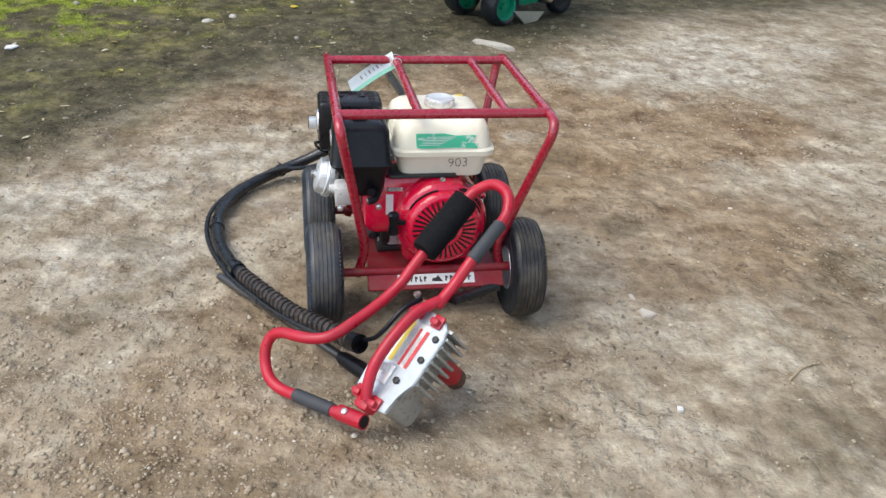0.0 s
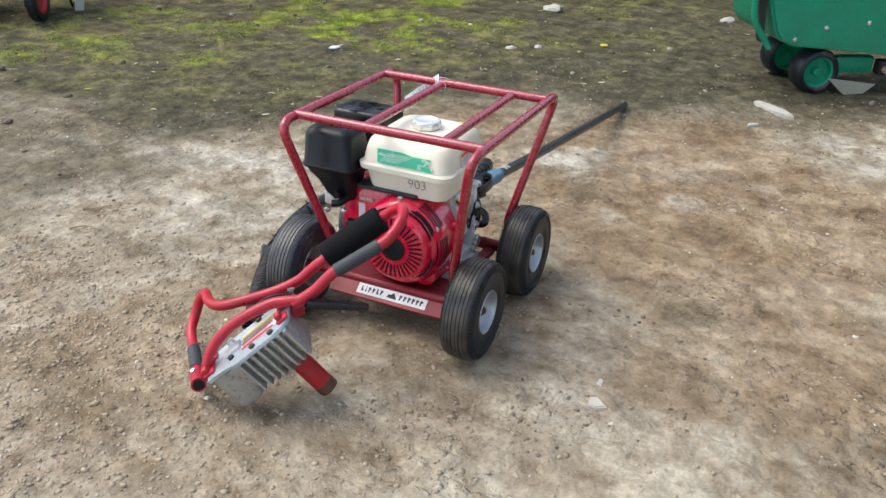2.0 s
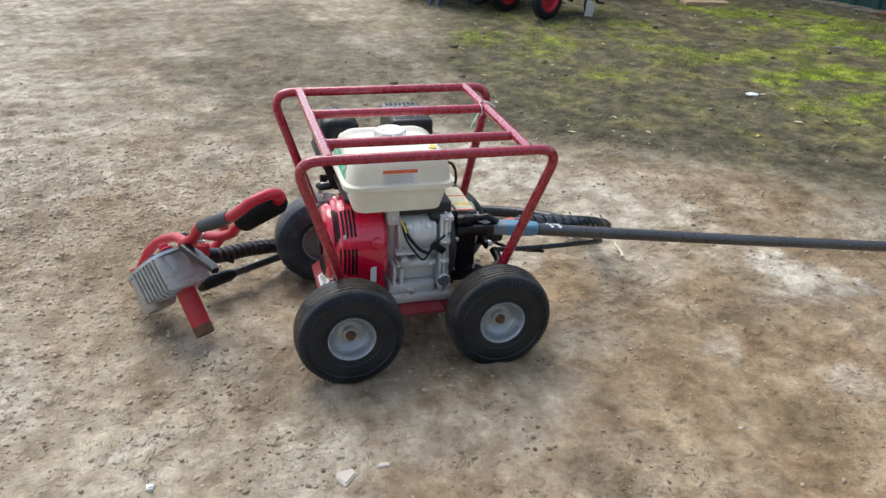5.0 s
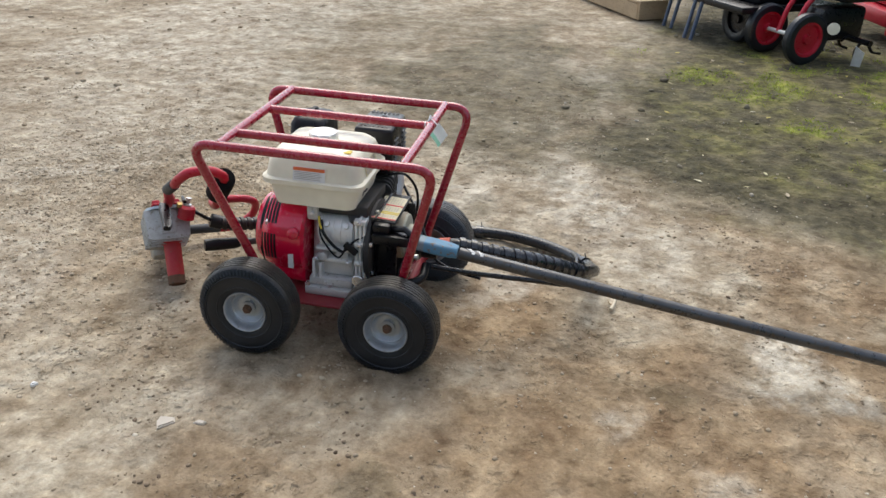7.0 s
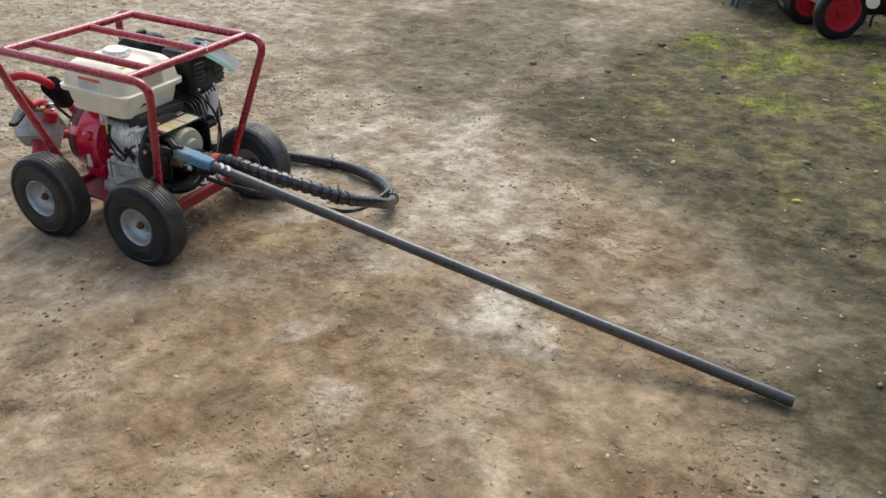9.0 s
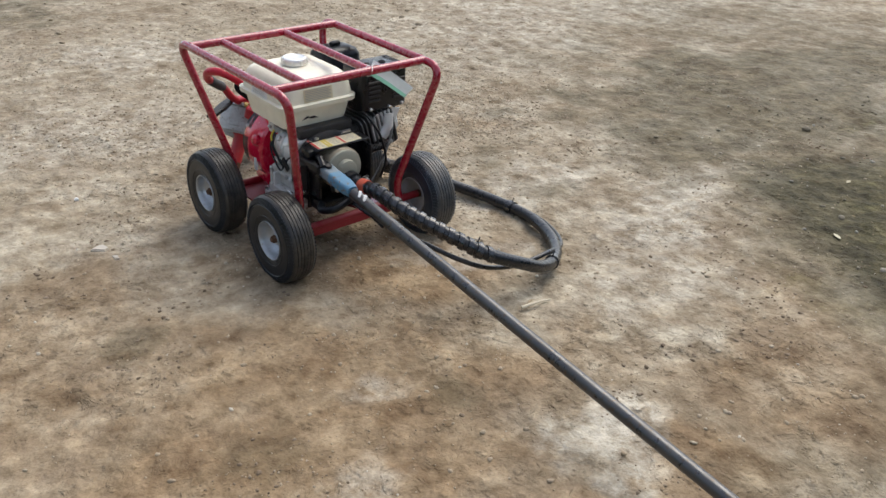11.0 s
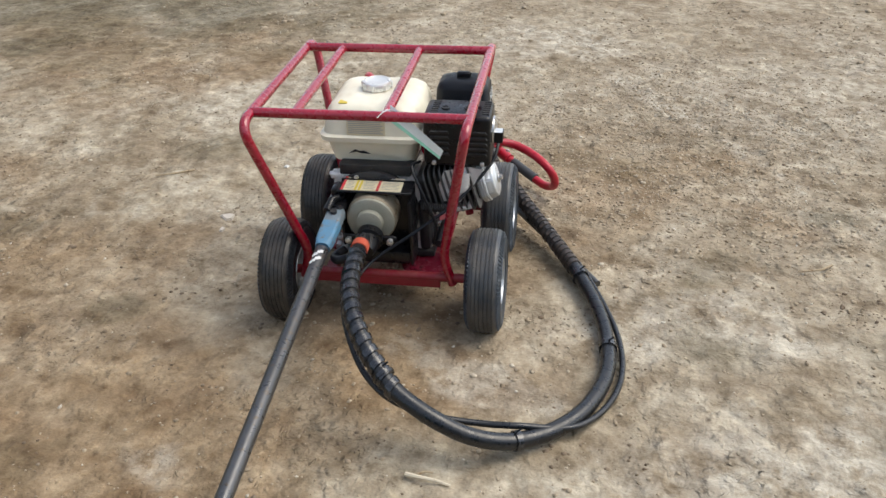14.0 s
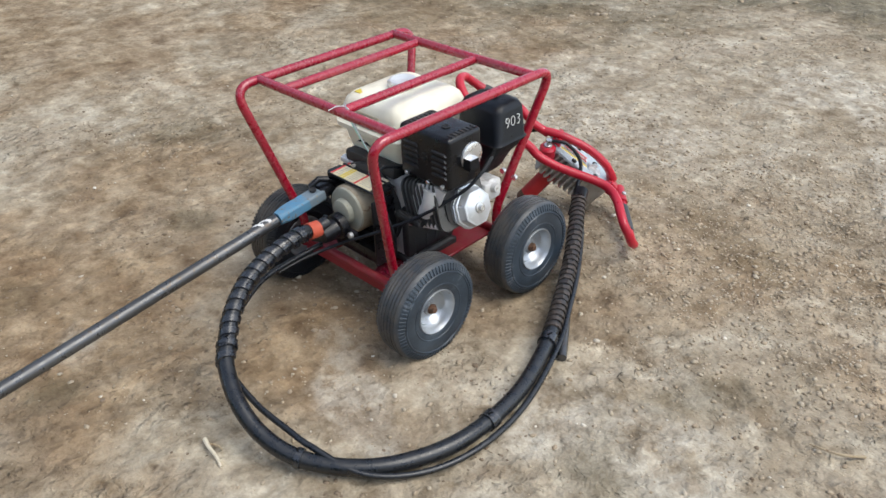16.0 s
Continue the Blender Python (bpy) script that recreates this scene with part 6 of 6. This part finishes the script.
def twig(points, r, label, mat=TWIG):
    pts = catmull(points, 5)
    bm = tube(bmesh.new(), pts, [r * (1 - 0.5 * k / len(pts)) for k in range(len(pts))], 7)
    return solo("twig", bm, mat, label, "twig", "twigs on the dirt")


twig([(0.097, 3.088, 0.006), (0.065, 3.094, 0.010), (0.030, 3.094, 0.008), (-0.004, 3.100, 0.006)], 0.0055, "bleached pale twig lying on the dirt", BLEACHED_TWIG)
twig([(0.076, 3.090, 0.008), (0.058, 3.077, 0.010), (0.040, 3.073, 0.007)], 0.003, "thin dry twig beside a larger one")
twig([(1.30, 1.78, 0.006), (1.36, 1.83, 0.009), (1.42, 1.855, 0.006)], 0.004, "thin dry twig half buried in dirt")
twig([(-0.9, 2.02, 0.008), (-0.86, 2.06, 0.012), (-0.80, 2.075, 0.008)], 0.004, "thin dry twig on the dirt")


# ---- dark green shed wall behind the moss ----
W0, W1 = Vector((-8.2, 4.25, 0)), Vector((6.0, 11.9, 0))
WALL = axes(W0, W1 - W0, (0, 0, 1))          # x along the wall, y up, z towards the yard
span = (W1 - W0).length
wall = thing("wall_north", (0, 0, 0), "dark green ribbed sheet-metal shed wall", "wall", kind="structure", frame_of=Matrix())
profile = []
x = 0.0
while x < span:
    profile += [(x, 0.0), (x + 0.10, 0.0), (x + 0.12, 0.022), (x + 0.16, 0.022), (x + 0.18, 0.0)]
    x += 0.2
bm = bmesh.new()
front = [[bm.verts.new(WALL @ Vector((px, py, pz))) for px, pz in profile] for py in (0.03, 2.4)]
back = [[bm.verts.new(WALL @ Vector((px, py, -0.06))) for px, pz in profile] for py in (0.03, 2.4)]
for k in range(len(profile) - 1):
    bm.faces.new((front[0][k], front[0][k + 1], front[1][k + 1], front[1][k]))
    bm.faces.new((back[0][k], back[1][k], back[1][k + 1], back[0][k + 1]))
    bm.faces.new((front[1][k], front[1][k + 1], back[1][k + 1], back[1][k]))
    bm.faces.new((front[0][k], back[0][k], back[0][k + 1], front[0][k + 1]))
part("ribbed_sheet", bm, DARK_GREEN, wall)
for k in range(16):
    a = 5.2 + 0.245 * k
    part("brick", box(bmesh.new(), (a, -0.03, 0.03), (a + 0.232, 0.05 + random.uniform(-0.03, 0.006), 0.105 + random.uniform(-0.035, 0.02)), WALL, 0.008, 1), BRICK_RED, wall)


# plain unseen wall on the east side, added to dim light from there
east = thing("unseen_wall_east", (8.1, 2.5, 0), "unseen plain dark green wall added to block skylight from the east", "wall", kind="structure", frame_of=Matrix())
part("plain_sheet", box(bmesh.new(), (8.0, -5.0, -0.02), (8.1, 11.0, 3.4), bevel=0.01), DARK_GREEN, east)


# ---- machines parked at the edge of the yard ----
def small_wheel(name, parent, centre, axle, r, w, rim_mat, rim_label):
    m = axes(centre, axle, (0, 0, 1))
    t = bmesh.new()
    lathe(t, [(-w * 0.42, r * 0.66), (-w * 0.5, r * 0.78), (-w * 0.44, r * 0.93), (-w * 0.25, r), (w * 0.25, r), (w * 0.44, r * 0.93), (w * 0.5, r * 0.78), (w * 0.42, r * 0.66), (-w * 0.42, r * 0.66)], m, 40, False)
    tyre = part(name, t, RUBBER, parent, "dusty black tyre")
    t = bmesh.new()
    lathe(t, [(-w * 0.44, r * 0.70), (-w * 0.40, r * 0.60), (-w * 0.15, r * 0.55), (-w * 0.12, r * 0.2), (-w * 0.35, r * 0.16), (-w * 0.36, 0.0)], m, 32, False)
    lathe(t, [(w * 0.44, r * 0.70), (w * 0.40, r * 0.60), (w * 0.15, r * 0.55), (w * 0.12, r * 0.2), (w * 0.35, r * 0.16), (w * 0.36, 0.0)], m, 32, False)
    lathe(t, [(-w * 0.42, r * 0.67), (w * 0.42, r * 0.67)], m, 32, False)
    part("rim", t, rim_mat, tyre, rim_label)
    return tyre


# green seeder
G = axes((1.03, 5.29, 0), (0.794, 0.607, 0), (-0.607, 0.794, 0))      # x along, y away from the yard
seeder = thing("turf_seeder", (0, 0, 0), "bright green sheet-metal turf seeder on small wheels", "machine", frame_of=G)
side_view = [(-0.335, 0.345), (-0.30, 0.295), (-0.22, 0.262), (0.44, 0.205), (0.50, 0.210), (0.565, 0.30), (0.585, 0.46), (0.58, 0.80), (-0.43, 0.80), (-0.42, 0.58)]
bm = prism(bmesh.new(), side_view, 0.50, axes((0, 0.44, 0), (1, 0, 0), (0, 0, 1)), 0.012)
shell = part("body", bm, GREEN_BODY, seeder, "bright green body panel")
for x, z in ((-0.06, 0.36), (0.17, 0.385), (0.44, 0.22), (-0.22, 0.30)):
    part("bolt", lathe(bmesh.new(), [(0, 0.013), (0.008, 0.012), (0.012, 0.006), (0.012, 0)], axes((x, -0.06, z), (0, -1, 0), (1, 0, 0)), 8), BRIGHT, shell)
part("worn_patch", prism(bmesh.new(), [(-0.03, -0.01), (0.02, -0.018), (0.035, 0.004), (0.0, 0.016)], 0.001, axes((0.40, -0.0605, 0.225), (1, 0, 0), (0, 0, 1))), WHITE, shell, "chipped pale patch", 0)
part("end_panel", box(bmesh.new(), (-0.50, 0.05, 0.56), (-0.455, 0.30, 0.80), bevel=0.008), WHITE, seeder, "pale end panel")
bm = tube(bmesh.new(), filleted([(-0.36, -0.075, 0.26), (-0.47, -0.075, 0.40), (-0.53, -0.075, 0.80)], 0.06), 0.016, 10)
part("side_tube", bm, GREEN_BODY, seeder)
small_wheel("roller_wheel", seeder, (-0.03, 0.02, 0.118), (0, 1, 0), 0.12, 0.13, GREEN_BODY, "green wheel centre")
small_wheel("caster_wheel", seeder, (0.53, 0.03, 0.105), (0, 1, 0), 0.107, 0.07, DARK_CAST, "dark wheel rim")
small_wheel("roller_wheel", seeder, (-0.03, 0.36, 0.118), (0, 1, 0), 0.12, 0.13, GREEN_BODY, "green wheel centre")
part("axle_arm", box(bmesh.new(), (0.08, 0.0, 0.10), (0.30, 0.07, 0.19), bevel=0.012), GREEN_BODY, seeder)
part("scraper", prism(bmesh.new(), [(0.02, 0.09), (0.30, 0.055), (0.24, 0.005), (0.13, 0.0)], 0.012, axes((0, -0.045, 0), (1, 0, 0), (0, 0, 1))), BELL, seeder, "dull grey scraper blade")
part("bracket", box(bmesh.new(), (0.33, -0.02, 0.09), (0.40, 0.05, 0.17), bevel=0.01), DARK_CAST, seeder)
part("roller_nut", lathe(bmesh.new(), [(0, 0.022), (0.03, 0.022), (0.034, 0.014)], axes((0.36, -0.02, 0.125), (0, -1, 0), (1, 0, 0)), 8), WOOD, seeder)
part("end_bracket", prism(bmesh.new(), [(-0.39, 0.28), (-0.37, 0.28), (-0.40, 0.50), (-0.44, 0.62), (-0.46, 0.62), (-0.43, 0.44)], 0.05, axes((0, 0.02, 0), (1, 0, 0), (0, 0, 1))), DARK_CAST, seeder)

# red tiller
AX1, AX2 = Vector((-3.90, 3.695, 0.165)), Vector((-3.60, 3.925, 0.165))
ax_way = (AX2 - AX1).normalized()
tiller = thing("red_tiller", (-3.75, 3.81, 0), "red two-wheeled tiller with black tines", "tiller", frame_of=Matrix())
for c in (AX1, AX2):
    small_wheel("wheel", tiller, c, ax_way, 0.168, 0.075, RED_HANDLE, "red wheel disc")
part("axle", tube(bmesh.new(), [AX1, AX2], 0.014, 10), CAST, tiller)
mid_ax = (AX1 + AX2) / 2
fore = Vector((-0.35, 0.94, 0)).normalized()
for off in (-0.07, 0.07):
    a = mid_ax + ax_way * off
    part("frame_strut", tube(bmesh.new(), filleted([a, a + fore * 0.05 + Vector((0, 0, 0.2)), a + fore * 0.28 + Vector((0, 0, 0.45))], 0.08), 0.017, 10), RED_HANDLE, tiller)
TM = axes(mid_ax + fore * 0.38 + Vector((0, 0, -0.165)), ax_way, fore)
bm = box(bmesh.new(), (-0.10, -0.28, 0.14), (0.10, 0.10, 0.36), TM, 0.03)
part("gear_case", bm, BLACK_METAL, tiller, "black gear case")
bm = box(bmesh.new(), (-0.20, -0.20, 0.40), (0.20, 0.30, 0.62), TM, 0.04)
part("engine", bm, BLACK_METAL, tiller, "black engine block")
part("tine_shaft", tube(bmesh.new(), [TM @ Vector((-0.26, 0.02, 0.15)), TM @ Vector((0.26, 0.02, 0.15))], 0.02, 10), BLACK_METAL, tiller)
for k in range(10):
    a, off = k * 1.3, -0.24 + 0.053 * k
    c = TM @ Vector((off, 0.02, 0.15))
    o = TM.to_3x3() @ Vector((0, math.cos(a), math.sin(a)))
    o2 = TM.to_3x3() @ Vector((0.3, -math.sin(a), math.cos(a)))
    part("tine", tube(bmesh.new(), catmull([c, c + o * 0.08, c + o * 0.13 + o2 * 0.04], 4), [0.011] * 4 + [0.009] * 5, 6), BLACK_METAL, tiller, "dark curved tine")
part("lamp", lathe(bmesh.new(), [(0, 0.03), (0.03, 0.04), (0.034, 0.02), (0.034, 0)], axes(TM @ Vector((0.14, -0.20, 0.24)), (1, -0.2, 0), (0, 0, 1)), 16), CREAM, tiller, "pale round cap")
part("skid", prism(bmesh.new(), [(-0.03, 0), (0.03, 0), (0.04, 0.10), (-0.02, 0.14)], 0.012, axes(TM @ Vector((0.24, -0.05, 0.0)), (0.2, 1, 0), (0.2, 0, 1))), CAST, tiller, "dull steel skid")

# second red machine with a pale wheel
mower = thing("red_mower", (-4.58, 4.84, 0), "red wheeled machine with a pale wheel rim", "machine", frame_of=Matrix())
small_wheel("wheel", mower, (-4.48, 4.87, 0.115), (0.93, 0.3, 0), 0.118, 0.07, WHITE, "pale wheel rim")
small_wheel("wheel", mower, (-4.90, 5.135, 0.115), (0.93, 0.3, 0), 0.118, 0.07, WHITE, "pale wheel rim")
MM = axes((-4.73, 4.785, 0), (0.93, 0.3, 0), (-0.3, 0.93, 0))
part("deck", box(bmesh.new(), (-0.35, -0.32, 0.12), (0.20, 0.30, 0.24), MM, 0.03), RED_HANDLE, mower, "red steel deck")
part("hood", box(bmesh.new(), (-0.28, -0.25, 0.24), (0.14, 0.20, 0.60), MM, 0.05), RED_HANDLE, mower, "red hood")
part("skirt", box(bmesh.new(), (0.18, -0.30, 0.07), (0.215, 0.05, 0.15), MM, 0.006), RED_SPOUT, mower)

# wooden crate, trailer with stands
CR = axes((-4.66, 2.760, 0), (-0.83, -0.56, 0), (0.56, -0.83, 0))
crate = thing("wooden_crate", (-4.9, 2.6, 0), "pale timber crate standing on the dirt", "crate", frame_of=Matrix())
part("side_board", box(bmesh.new(), (0, -0.02, 0.01), (1.5, 0.004, 0.13), CR, 0.004, 1), WOOD, crate, "weathered side board")
part("end_board", box(bmesh.new(), (-0.024, -0.26, 0.01), (0.0, 0.0, 0.16), CR, 0.004, 1), WOOD, crate, "timber end board")
for k in range(6):
    part("slat", box(bmesh.new(), (0.01 + 0.25 * k, -0.26, 0.132), (0.22 + 0.25 * k, 0.0, 0.152), CR, 0.004, 1), WOOD, crate)
part("back_board", box(bmesh.new(), (0, -0.28, 0.01), (1.5, -0.26, 0.13), CR, 0.004, 1), WOOD, crate)

TR = axes((-4.55, 2.98, 0), (0.80, 0.60, 0), (-0.60, 0.80, 0))
trailer = thing("flat_trailer", (-4.4, 3.13, 0), "dark flat trailer deck on blue steel stands", "trailer", frame_of=Matrix())
part("deck", box(bmesh.new(), (-0.25, -0.05, 0.26), (0.95, 0.75, 0.31), TR, 0.01), BLACK_METAL, trailer, "black steel deck")
for x, y in ((0.0, 0.0), (0.10, 0.0), (0.42, -0.10), (0.50, -0.10)):
    part("stand_leg", tube(bmesh.new(), [TR @ Vector((x, y, 0.0)), TR @ Vector((x + 0.01, y + 0.05, 0.27))], 0.014, 8), BLUE_STEEL, trailer, "blue steel stand leg")
part("load", box(bmesh.new(), (-0.20, 0.10, 0.31), (0.30, 0.60, 0.50), TR, 0.03), RED_HANDLE, trailer, "red covered load")
part("load", box(bmesh.new(), (0.36, 0.12, 0.31), (0.90, 0.60, 0.46), TR, 0.03), BLACK, trailer, "black covered load")
small_wheel("trailer_wheel", trailer, TR @ Vector((0.62, 0.22, 0.16)), (0.6, -0.8, 0), 0.165, 0.09, BLACK_METAL, "dark wheel disc")
